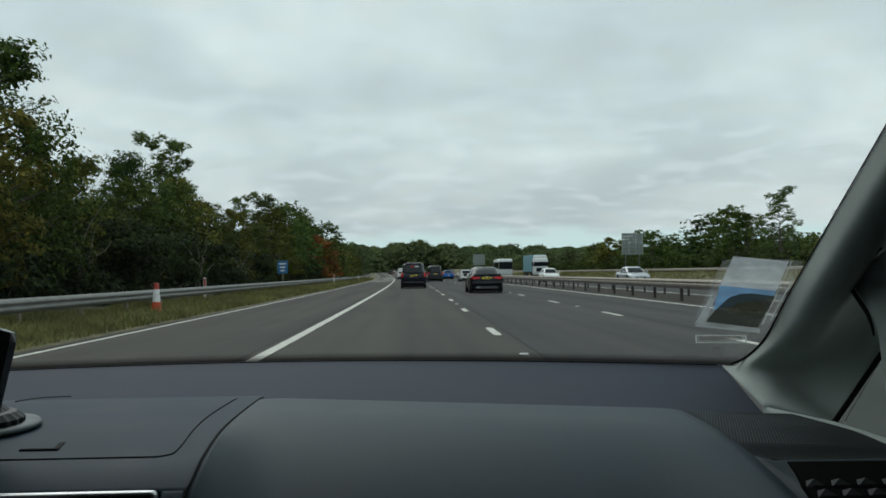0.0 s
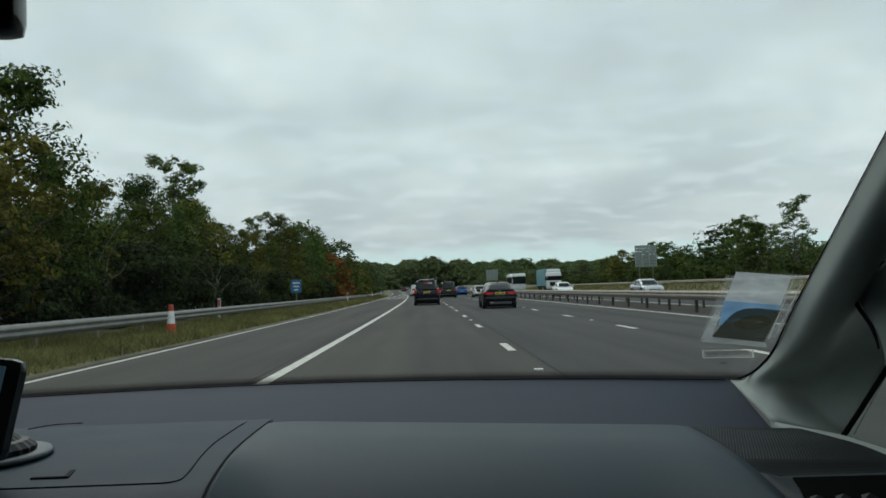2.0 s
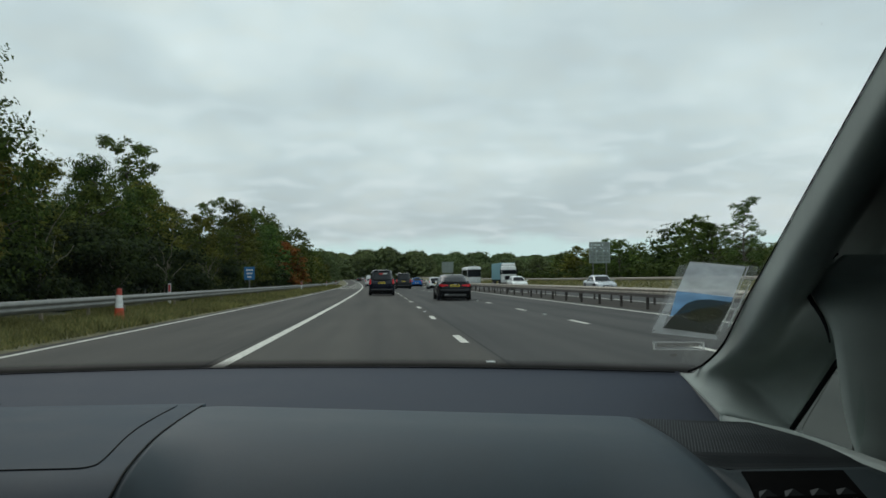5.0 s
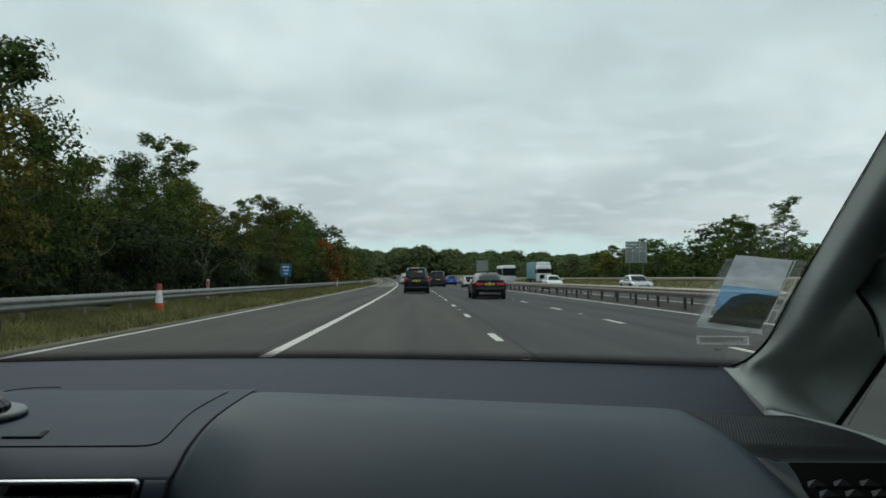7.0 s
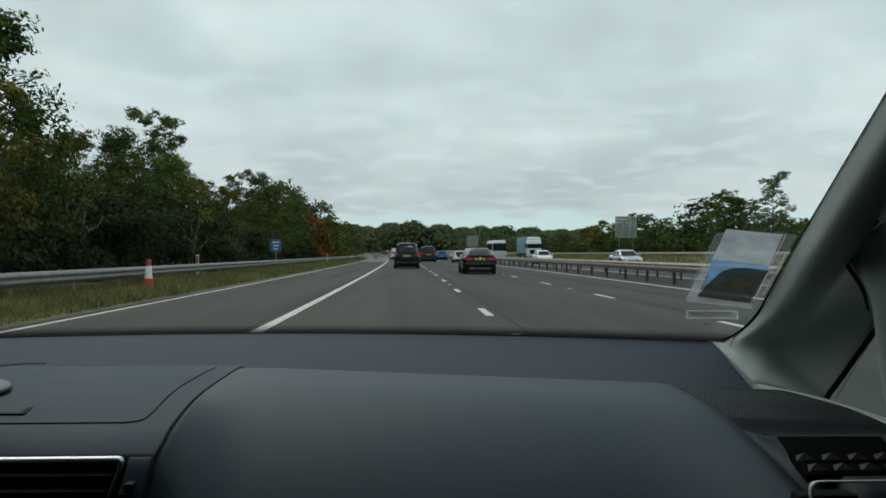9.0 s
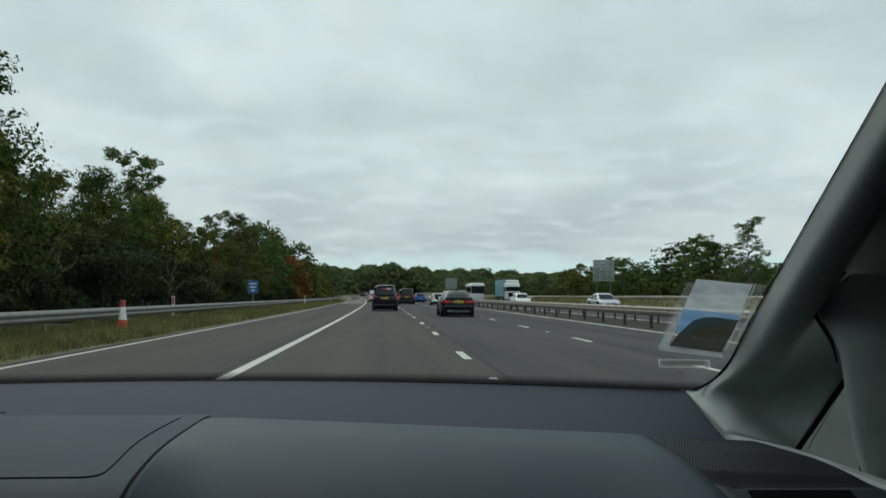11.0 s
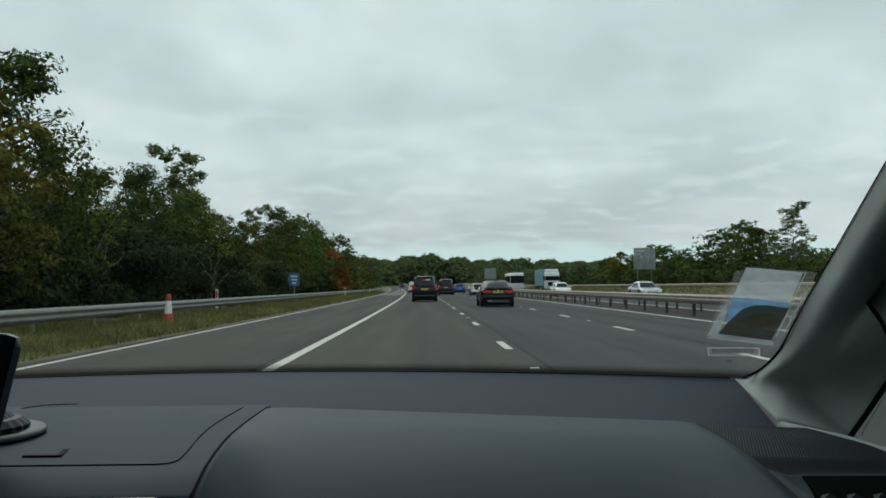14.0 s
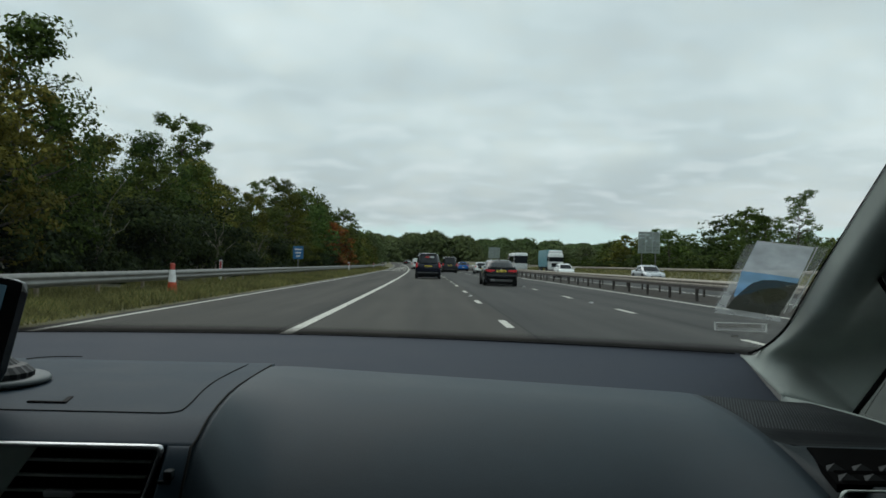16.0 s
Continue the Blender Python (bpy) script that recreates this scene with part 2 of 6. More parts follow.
ASPHALT = asphalt_mat("asphalt")
PAINT_LINE = mat("road_paint", (0.52, 0.50, 0.44), 0.7, scale=9.0, vary=0.22, bump=0.3, bump_scale=60)
EARTH = mat("earth_and_litter", (0.075, 0.07, 0.045), 0.95, scale=0.8, vary=0.5, bump=0.6, bump_scale=8, second=(0.12, 0.115, 0.06))
GRASS = mat("verge_grass", (0.085, 0.085, 0.035), 0.9, scale=1.6, vary=0.45, bump=0.7, bump_scale=14, second=(0.18, 0.155, 0.07))
BLADES = leaf_mat("dry_grass_blades", (0.050, 0.060, 0.018), (0.200, 0.175, 0.070), 0.02)
GALV = mat("galvanised_steel", (0.185, 0.185, 0.172), 0.6, 0.35, scale=3.0, vary=0.2, bump=0.15, bump_scale=30)
RUST = mat("weathered_brown_steel", (0.060, 0.050, 0.044), 0.85, 0.1, scale=5.0, vary=0.4, bump=0.3, bump_scale=50)
TAN_RAIL = mat("dusty_steel_rail", (0.33, 0.29, 0.24), 0.65, 0.3, scale=4.0, vary=0.25)
WOOD_POST = mat("weathered_timber", (0.22, 0.18, 0.13), 0.85, scale=9, vary=0.35, bump=0.4, bump_scale=70)
BARK = mat("bark", (0.085, 0.07, 0.055), 0.9, scale=6, vary=0.4, bump=0.7, bump_scale=30)
LEAF = [leaf_mat("leaves_oak", (0.024, 0.038, 0.008), (0.086, 0.112, 0.023)),
        leaf_mat("leaves_ash", (0.032, 0.054, 0.012), (0.092, 0.122, 0.028)),
        leaf_mat("leaves_olive", (0.052, 0.057, 0.010), (0.148, 0.140, 0.025)),
        leaf_mat("leaves_autumn", (0.12, 0.050, 0.010), (0.30, 0.15, 0.028), 0.02)]
# scrub leaves darkened: the shade under the trees is painted into their colour
SHADED_SCRUB = leaf_mat("scrub_leaves_shade_dark", (0.008, 0.013, 0.004), (0.026, 0.034, 0.009))
# lightened leaf colour: the haze of distance is put into it
HAZED_LEAF = leaf_mat("far_leaves_haze_tint", (0.048, 0.068, 0.026), (0.096, 0.116, 0.046), 0.015)

DASH = mat("smooth_dash_plastic", (0.0202, 0.0362, 0.0515), 0.55, scale=14, vary=0.10, bump=0.2, bump_scale=900, spec=0.08)
HOOD = mat("soft_hood_plastic", (0.0315, 0.0470, 0.0580), 0.55, scale=14, vary=0.12, bump=0.25, bump_scale=800, spec=0.15)
DASH_BLUE = mat("matt_cowl_plastic", (0.030, 0.0375, 0.052), 0.7, scale=9, vary=0.07, bump=0.25, bump_scale=700, spec=0.12)
DASH_DARK = mat("dark_trim_plastic", (0.0030, 0.0052, 0.0058), 0.75, scale=20, vary=0.1, bump=0.15, bump_scale=800, spec=0.05)
PAD = mat("grained_side_pad_plastic", (0.0115, 0.0195, 0.0225), 0.62, scale=14, vary=0.10, bump=0.25, bump_scale=800, spec=0.15)
BLACK = mat("black_rubber", (0.006, 0.006, 0.006), 0.75, scale=30, vary=0.2, spec=0.1)
GLOSS_BLACK = mat("gloss_black_plastic", (0.010, 0.010, 0.011), 0.18, scale=30, vary=0.1)
PILLAR = mat("grey_woven_trim", (0.325, 0.357, 0.333), 0.85, scale=25, vary=0.06, bump=0.25, bump_scale=1400, spec=0.2)
CHROME = mat("satin_silver", (0.62, 0.63, 0.64), 0.32, 0.6, scale=40, vary=0.05)
SCREEN = mat("dim_lit_screen", (0.040, 0.060, 0.072), 0.25, scale=5, vary=0.08, spec=0.8)
# a faint blue emission is added, so the screen glows by itself
SCREEN.node_tree.nodes["Principled BSDF"].inputs["Emission Color"].default_value = (0.010, 0.022, 0.030, 1)
SCREEN.node_tree.nodes["Principled BSDF"].inputs["Emission Strength"].default_value = 1.0
PANEL_GREEN = mat("grey_green_fascia", (0.52, 0.59, 0.55), 0.4, scale=12, vary=0.06)
# unseen lining, kept dark to cut the light it bounces
LINING = mat("roof_lining", (0.16, 0.16, 0.155), 0.95, scale=30, vary=0.06, bump=0.3, bump_scale=500)
SEAT = mat("dark_cloth", (0.035, 0.035, 0.038), 0.95, scale=30, vary=0.2, bump=0.4, bump_scale=400)
MIRROR = mat("mirror_silver", (0.85, 0.86, 0.87), 0.03, 1.0, scale=3, vary=0.01)
# side and rear panes are out of view; their tint dims the cabin
SIDE_GLASS = glass_mat("light_dimming_side_glass", (0.46, 0.50, 0.485), ior=1.06)
REAR_DIMMER = glass_mat("light_dimming_rear_glass", (0.10, 0.11, 0.11), ior=1.06)
QUARTER = glass_mat("clear_quarter_glass", (0.92, 0.96, 0.94), ior=1.004)
WINDSCREEN = glass_mat("windscreen_glass", (0.955, 0.975, 0.965))
# darker than the ribs, which paints shade into the gaps between them
GRILLE = mat("grille_gap_shade_plastic", (0.0040, 0.0062, 0.0074), 0.65, scale=20, vary=0.1, spec=0.12)
RIB = mat("grille_rib_plastic", (0.013, 0.020, 0.023), 0.6, scale=20, vary=0.1, spec=0.15)
SLEEVE = glass_mat("clear_plastic_sleeve", (0.97, 0.98, 0.98), 0.4, film=0.10, film_color=(0.75, 0.78, 0.78), ior=1.12)
PAPER = glass_mat("thin_paper", (0.85, 0.87, 0.88), 0.5, film=0.55, film_color=(0.56, 0.60, 0.63), ior=1.12)
PRINT_BLUE = glass_mat("printed_blue", (0.55, 0.75, 0.9), 0.4, film=0.50, film_color=(0.20, 0.40, 0.66), ior=1.12)
PRINT_DARK = glass_mat("printed_dark", (0.28, 0.30, 0.28), 0.3, film=0.74, film_color=(0.034, 0.037, 0.030), ior=1.1)
PRINT_OLIVE = glass_mat("printed_olive", (0.75, 0.72, 0.6), 0.3, film=0.26, film_color=(0.060, 0.064, 0.038), ior=1.1)
HAZE = glass_mat("hazy_plastic", (0.9, 0.92, 0.92), 0.5, film=0.26, film_color=(0.66, 0.70, 0.70), ior=1.12)
PRINT_FAINT = glass_mat("faded_print", (0.75, 0.74, 0.72), 0.4, film=0.35, film_color=(0.16, 0.15, 0.13), ior=1.1)
PRINT_WHITE = glass_mat("printed_pale", (0.8, 0.8, 0.8), 0.4, film=0.45, film_color=(0.60, 0.61, 0.58), ior=1.1)


def edge_band_mat(name, low, high):
    """A near-black band on the glass, thinning out with height."""
    m = bpy.data.materials.new(name)
    m.use_nodes = True
    n, l = m.node_tree.nodes, m.node_tree.links
    n.remove(n["Principled BSDF"])
    tr = n.new("ShaderNodeBsdfTransparent")
    df = n.new("ShaderNodeBsdfDiffuse")
    df.inputs[0].default_value = (0.012, 0.013, 0.013, 1)
    co = n.new("ShaderNodeTexCoord")
    sp = n.new("ShaderNodeSeparateXYZ")
    l.new(co.outputs["Object"], sp.inputs[0])
    mr = n.new("ShaderNodeMapRange")
    mr.interpolation_type = "SMOOTHSTEP"
    for k, v in (("From Min", low), ("From Max", high), ("To Min", 0.85), ("To Max", 0.0)):
        mr.inputs[k].default_value = v
    l.new(sp.outputs[2], mr.inputs["Value"])
    mx = n.new("ShaderNodeMixShader")
    l.new(mr.outputs[0], mx.inputs[0])
    l.new(tr.outputs[0], mx.inputs[1])
    l.new(df.outputs[0], mx.inputs[2])
    l.new(mx.outputs[0], n["Material Output"].inputs["Surface"])
    return m


EDGE_BAND = edge_band_mat("dark_glass_edge", 1.006, 1.021)

# ---------------------------------------------------------------- mesh helpers


def part(name, bm, material, parent=None, label="", smooth=False):
    me = bpy.data.meshes.new(name)
    bm.normal_update()
    bm.to_mesh(me)
    bm.free()
    me.materials.append(material)
    if smooth:
        me.polygons.foreach_set("use_smooth", [True] * len(me.polygons))
    ob = new(name, me)
    if parent is not None:
        ob.parent = parent
    if label:
        tagged(ob, label)
    return ob


def thing(name, label, category, at=None, group="", kind=""):
    ob = new(name)
    ob.empty_display_size = 0.2
    if at is not None:
        ob.matrix_world = at
    return tagged(ob, label, category, group, kind)


def box(bm, x0, x1, y0, y1, z0, z1, bevel=0.0, m=None):
    made = bmesh.ops.create_cube(bm, size=1.0)["verts"]
    for v in made:
        v.co = Vector(((x0 + x1) / 2 + v.co.x * (x1 - x0), (y0 + y1) / 2 + v.co.y * (y1 - y0), (z0 + z1) / 2 + v.co.z * (z1 - z0)))
    if bevel:
        es = list({e for v in made for e in v.link_edges})
        made = bmesh.ops.bevel(bm, geom=es, offset=bevel, segments=2, affect="EDGES", profile=0.6)["verts"]
    if m is not None:
        bmesh.ops.transform(bm, matrix=m, verts=list(made))
    return bm


def boxed(*a, **k):
    return box(bmesh.new(), *a, **k)


def surface(fn, us, vs, thick=0.0, down=(0, 0, -1)):
    """A sheet fn(u, v) -> place over the two ranges; thick closes it with a second sheet along down."""
    bm = bmesh.new()
    rows = [[bm.verts.new(fn(u, v)) for v in vs] for u in us]
    for a, b in zip(rows, rows[1:]):
        for i in range(len(vs) - 1):
            bm.faces.new((a[i], b[i], b[i + 1], a[i + 1]))
    if thick:
        d = Vector(down) * thick
        low = [[bm.verts.new(v.co + d) for v in r] for r in rows]
        for a, b in zip(low, low[1:]):
            for i in range(len(vs) - 1):
                bm.faces.new((a[i], a[i + 1], b[i + 1], b[i]))
        ring = rows[0] + [r[-1] for r in rows[1:]] + rows[-1][-2::-1] + [r[0] for r in rows[-2:0:-1]]
        ring2 = low[0] + [r[-1] for r in low[1:]] + low[-1][-2::-1] + [r[0] for r in low[-2:0:-1]]
        for i in range(len(ring)):
            j = (i + 1) % len(ring)
            bm.faces.new((ring[i], ring[j], ring2[j], ring2[i]))
    bmesh.ops.recalc_face_normals(bm, faces=bm.faces) if thick else None
    return bm


def span(a, b, n):
    return [a + (b - a) * i / (n - 1) for i in range(n)]


def tube(points, radius, sides=8, flat=1.0):
    """A rod through points; radius a number or one for each point."""
    bm = bmesh.new()
    rings = []
    for i, p in enumerate(points):
        a, b = Vector(points[max(i - 1, 0)]), Vector(points[min(i + 1, len(points) - 1)])
        q = (b - a).normalized().to_track_quat("Z", "Y").to_matrix()
        r = radius[i] if isinstance(radius, (list, tuple)) else radius
        rings.append([bm.verts.new(Vector(p) + q @ Vector((r * math.cos(k * math.tau / sides), flat * r * math.sin(k * math.tau / sides), 0))) for k in range(sides)])
    for a, b in zip(rings, rings[1:]):
        for k in range(sides):
            bm.faces.new((a[k], a[(k + 1) % sides], b[(k + 1) % sides], b[k]))
    bm.faces.new(rings[0][::-1])
    bm.faces.new(rings[-1])
    return bm


def lathe(profile, sides=32, m=None):
    """A turned body from (radius, height) pairs round z."""
    bm = bmesh.new()
    rings = [[bm.verts.new((r * math.cos(k * math.tau / sides), r * math.sin(k * math.tau / sides), z)) for k in range(sides)] for r, z in profile]
    for a, b in zip(rings, rings[1:]):
        for k in range(sides):
            bm.faces.new((a[k], a[(k + 1) % sides], b[(k + 1) % sides], b[k]))
    bm.faces.new(rings[0][::-1])
    bm.faces.new(rings[-1])
    if m is not None:
        bm.transform(m)
    return bm


def bend(y):
    """How far the motorway has swung left at y metres ahead."""
    far = min(max(y, 0.0), 900.0)
    return -1.0e-4 * far * far


def rise(y):
    """The carriageway's height: level, then a gentle climb in the distance."""
    f = max(y - 130.0, 0.0)
    return 2.0e-5 * f * f if f < 420 else 2.0e-5 * 420 * 420 + (f - 420) * 0.0168


def on_road(s, y, z=0.0):
    return Vector((s + bend(y), y, z + rise(y)))


def ribbon(name, s0, s1, y0, y1, material, z=0.0, thick=0.0, step=6.0, parent=None, across=2, zfn=None):
    """A strip that follows the road from lateral s0 to s1."""
    n = max(2, int((y1 - y0) / step) + 1)
    ys, ss = span(y0, y1, n), span(s0, s1, across)
    bm = surface(lambda y, s: on_road(s, y, z + (zfn(s, y) if zfn else 0.0)), ys, ss, thick)
    lay = bm.loops.layers.uv.new("road")
    for f in bm.faces:
        for lp in f.loops:
            lp[lay].uv = (lp.vert.co.x - bend(lp.vert.co.y), lp.vert.co.y)
    if not thick:
        bmesh.ops.recalc_face_normals(bm, faces=bm.faces)
        if bm.faces and sum(f.normal.z for f in bm.faces) < 0:
            bmesh.ops.reverse_faces(bm, faces=bm.faces)
    return part(name, bm, material, parent)


# ---------------------------------------------------------------- ground and road
def ground_z(s, y):
    left = max(0.0, -8.9 - s)
    right = max(0.0, s - 28.0)
    h = -0.12
    if s < -8.9:
        h = min(left * 0.10, 2.2)
    if s > 28.0:
        h = min(right * 0.13, 0.75)
    return h + 0.10 * noise.noise((s * 0.2, y * 0.05, 0))


ground = surface(lambda y, s: on_road(s, y, ground_z(s, y)), span(-900, 1000, 130),
                 [-900, -300, -120, -60, -35, -25, -18, -14, -11, -9, -8, 0, 10, 20, 27.5, 29, 31, 33, 36, 45, 60, 90, 150, 300, 900])
bmesh.ops.recalc_face_normals(ground, faces=ground.faces)
tagged(part("ground", ground, EARTH, smooth=True), "earth and rough field ground beside the motorway", "ground", kind="structure")
# out to the horizon
far_ground = surface(lambda x, y: Vector((x, y, 9.0 + 0.0006 * (y - 1000))), span(-4500, 4500, 8), span(1000, 4800, 6))
tagged(part("ground_far", far_ground, EARTH), "far rising land to the horizon", "ground", kind="structure")

road = ribbon("road", -6.15, 9.15, -500, 1000, ASPHALT, 0.0, across=12)
tagged(road, "worn grey asphalt motorway carriageway with three lanes and hard shoulder", "road", kind="structure")
road_far = ribbon("road_opposite", 12.0, 27.6, -500, 1000, ASPHALT, 0.0, across=8)
tagged(road_far, "grey asphalt carriageway for the oncoming traffic", "road", kind="structure")
MEDIAN = mat("dirty_median_paving", (0.050, 0.044, 0.038), 0.95, scale=1.2, vary=0.35, bump=0.5, bump_scale=20, spec=0.1)
median = ribbon("median", 9.15, 12.0, -500, 1000, MEDIAN, -0.01, across=4)
tagged(median, "dark paved central reservation between the barriers", "median", kind="structure")
verge = ribbon("verge_left", -9.6, -6.15, -20, 600, GRASS, 0.02, across=6, step=3,
               zfn=lambda s, y: 0.09 * noise.noise((s * 0.7, y * 0.3, 3)) * min(1.0, -6.15 - s) + 0.05 * (-6.15 - s) - 0.014)
tagged(verge, "rough dry yellow grass verge along the hard shoulder", "verge", kind="structure")
verge_r = ribbon("verge_right", 27.6, 34.0, -20, 600, GRASS, 0.03, across=6, step=5,
                 zfn=lambda s, y: 0.13 * (s - 27.6) + 0.06 * noise.noise((s * 0.5, y * 0.2, 7)))
tagged(verge_r, "sloping dry grass bank beyond the opposite carriageway", "verge", kind="structure")


def line(name, s, w, y0, y1, parent):
    return ribbon(name, s - w / 2, s + w / 2, y0, y1, PAINT_LINE, 0.005, parent=parent)


line("edge_line", -5.85, 0.12, -10, 700, road)
line("lane_line", -2.22, 0.18, -10, 700, road)
line("edge_line", 8.62, 0.18, -10, 700, road)
line("edge_line", 12.5, 0.18, -10, 700, road_far)
line("edge_line", 24.2, 0.18, -10, 700, road_far)
# hatched gore markings far up the road, where the slip lane leaves
for i in range(13):
    y = 112 + 9.0 * i
    wid = 3.2 * (1 - 0.045 * i)
    bm = surface(lambda u, v: on_road(-2.55 - wid * u, y + 1.7 * v + 2.6 * u, 0.006), span(0, 1, 4), [0, 1])
    bmesh.ops.recalc_face_normals(bm, faces=bm.faces)
    if sum(f.normal.z for f in bm.faces) < 0:
        bmesh.ops.reverse_faces(bm, faces=bm.faces)
    part("hatch_bar", bm, PAINT_LINE, road)
STUD = mat("reflecting_stud", (0.6, 0.6, 0.58), 0.3, 0.2, scale=30)


def dashes(s, first, parent, count):
    """Two-metre dashes every nine metres, with a stud in the middle of each second gap."""
    for i in range(count):
        y = first + 9.0 * i
        ribbon("lane_dash", s - 0.075, s + 0.075, y, y + 2.0, PAINT_LINE, 0.005, step=1.0, parent=parent)
        if i % 2 == 0 and i < 14:
            bm = boxed(-0.06, 0.06, -0.06, 0.06, 0.0, 0.022, 0.008)
            bm.transform(Matrix.Translation(on_road(s, y + 5.5)))
            part("road_stud", bm, STUD, parent)


dashes(1.43, 5.6, road, 34)
dashes(5.08, 2.2, road, 34)
dashes(16.4, 4.0, road_far, 24)
dashes(20.2, 7.0, road_far, 24)
# narrow tar seams along the lanes
TAR = mat("tar_seam", (0.044, 0.044, 0.043), 0.9, scale=8, vary=0.3, spec=0.05)
for s in (5.3, -2.45, 1.66):
    ribbon("tar_seam", s - 0.018, s + 0.018, 2, 120, TAR, 0.003, parent=road)

# ---------------------------------------------------------------- crash barriers
W_BEAM = [(0.0, 0.31), (0.018, 0.28), (0.075, 0.24), (0.075, 0.20), (0.015, 0.165), (0.015, 0.145), (0.075, 0.11), (0.075, 0.07), (0.018, 0.03), (0.0, 0.0)]


def w_beam(y0, y1, s, z, face, step=3.2):
    """A corrugated beam along the road; face +1 bulges towards larger s."""
    bm = bmesh.new()
    n = int((y1 - y0) / step) + 1
    rows = []
    for i in range(n):
        y = y0 + i * step
        rows.append([bm.verts.new(on_road(s + face * a, y, z + h)) for a, h in W_BEAM] +
                    [bm.verts.new(on_road(s + face * (a - 0.012), y, z + h)) for a, h in reversed(W_BEAM)])
    for a, b in zip(rows, rows[1:]):
        for k in range(len(a)):
            bm.faces.new((a[k], a[(k + 1) % len(a)], b[(k + 1) % len(a)], b[k]))
    bmesh.ops.recalc_face_normals(bm, faces=bm.faces)
    return bm


def posts(parent, s, y0, y1, step, w, d, h, material, name="post"):
    bm = boxed(-w / 2, w / 2, -d / 2, d / 2, -0.25, h, 0.006)
    me = None
    for i in range(int((y1 - y0) / step) + 1):
        y = y0 + i * step
        if me is None:
            ob = part(name, bm, material, parent)
            me = ob.data
        else:
            ob = new(name, me)
            ob.parent = parent
        ob.location = on_road(s, y)


left_barrier = thing("crash_barrier", "galvanised corrugated steel crash barrier on posts along the verge", "crash barrier")
part("beam", w_beam(3, 420, -8.32, 0.42, 1), GALV, left_barrier, smooth=True)
posts(left_barrier, -8.40, 4.6, 230, 3.2, 0.07, 0.12, 0.68, WOOD_POST)
mid_barrier = thing("crash_barrier", "dark brown open box beam barrier with short posts in the median", "crash barrier")
bm = surface(lambda y, k: on_road(9.62 + (0.07 if k in (1, 2) else -0.07), y, 0.44 + (0.11 if k in (2, 3) else 0.0)), span(6, 420, 130), [0, 1, 2, 3, 4])
part("beam", bm, RUST, mid_barrier)
posts(mid_barrier, 9.62, 6.2, 230, 3.3, 0.10, 0.10, 0.45, RUST)
far_mid = thing("crash_barrier", "dusty pale corrugated beam barrier facing the oncoming traffic", "crash barrier")
part("beam", w_beam(6, 420, 11.55, 0.40, -1), TAN_RAIL, far_mid, smooth=True)
posts(far_mid, 11.62, 8.0, 200, 3.3, 0.08, 0.10, 0.62, RUST)
right_barrier = thing("crash_barrier", "pale steel crash barrier on the far grass bank", "crash barrier")
part("beam", w_beam(20, 420, 33.2, 0.95, -1), TAN_RAIL, right_barrier, smooth=True)
posts(right_barrier, 33.3, 22, 260, 4.0, 0.08, 0.10, 1.15, WOOD_POST)

# ---------------------------------------------------------------- the car that carries the camera


def glass_base(x):
    """How far ahead the foot of the windscreen lies."""
    return 1.262 - 0.36 * (x + 0.22) ** 2


def on_glass(x, y, lift=0.0):
    """A place on the windscreen; lift is off its inner face."""
    return Vector((x, y - lift * 0.53, 1.007 + 0.62 * (glass_base(x) - y) - lift * 0.85))


SEAM_LINE = [(0.42, -0.190), (0.545, -0.186), (0.56, -0.178), (0.5725, -0.1742), (0.588, -0.1739), (0.618, -0.1762), (0.665, -0.1816), (0.71, -0.1857), (0.75, -0.1877), (0.80, -0.188), (0.86, -0.1872), (0.915, -0.186)]
LID_LINE = [(0.60, -0.2035), (0.648, -0.2035), (0.68, -0.2065), (0.72, -0.2120), (0.78, -0.2165), (0.85, -0.2155), (0.915, -0.2125)]


def eased(knots, x, r):
    """The straight line through the knots, averaged over r to both sides."""
    xs, vs = zip(*knots)
    return float(np.mean(np.interp([x + r * d for d in (-1, -0.5, 0, 0.5, 1)], xs, vs)))


def seam_x(y):
    """Where the padded hood begins."""
    return eased(SEAM_LINE, y, 0.010)


def left_z(y):
    """Left of the hood: a flat top that turns down over the fascia."""
    z = 0.9985 + 0.003 * math.sin((y - 0.62) * 6)
    d = max(0.0, (0.630 - y) / 0.06)
    return z - 0.012 * min(d, 1.0) ** 2 - max(0.0, d - 1.0) * 0.03


def hood_z(x, y):
    """The padded instrument hood: level on top, rolling down towards the driver; a valley parts it from the flat top at its left."""
    z = 1.004 - 0.045 * (x + 0.19)
    g = min(1.0, max(0.0, (x - 0.17) / 0.115))
    z -= 0.115 * max(0.0, (0.83 - y) / 0.30) ** 2.2 * (1 - 0.60 * g * g * (3 - 2 * g))
    top = left_z(max(y, 0.5725)) - 1.6 * max(0.0, 0.5725 - y)
    e = max(0.0, 1 - max(0.0, x - seam_x(y)) / 0.052)
    z += max(top - z, -0.004) * e * e
    r = max(0.0, 1 - (0.285 - x) / 0.03)
    z -= 0.0015 * r * r
    b = max(0.0, 1 - (0.915 - y) / 0.02)
    return z - 0.007 * b * b


LID_FRONT = 0.630


def lid_edge(y):
    """Right edge of the storage lid, with a rounded front corner."""
    c = max(0.0, (LID_FRONT + 0.014 - y) / 0.014)
    return eased(LID_LINE, y, 0.02) - 0.012 * (1 - math.sqrt(max(0.0, 1 - min(c, 1.0) ** 2)))


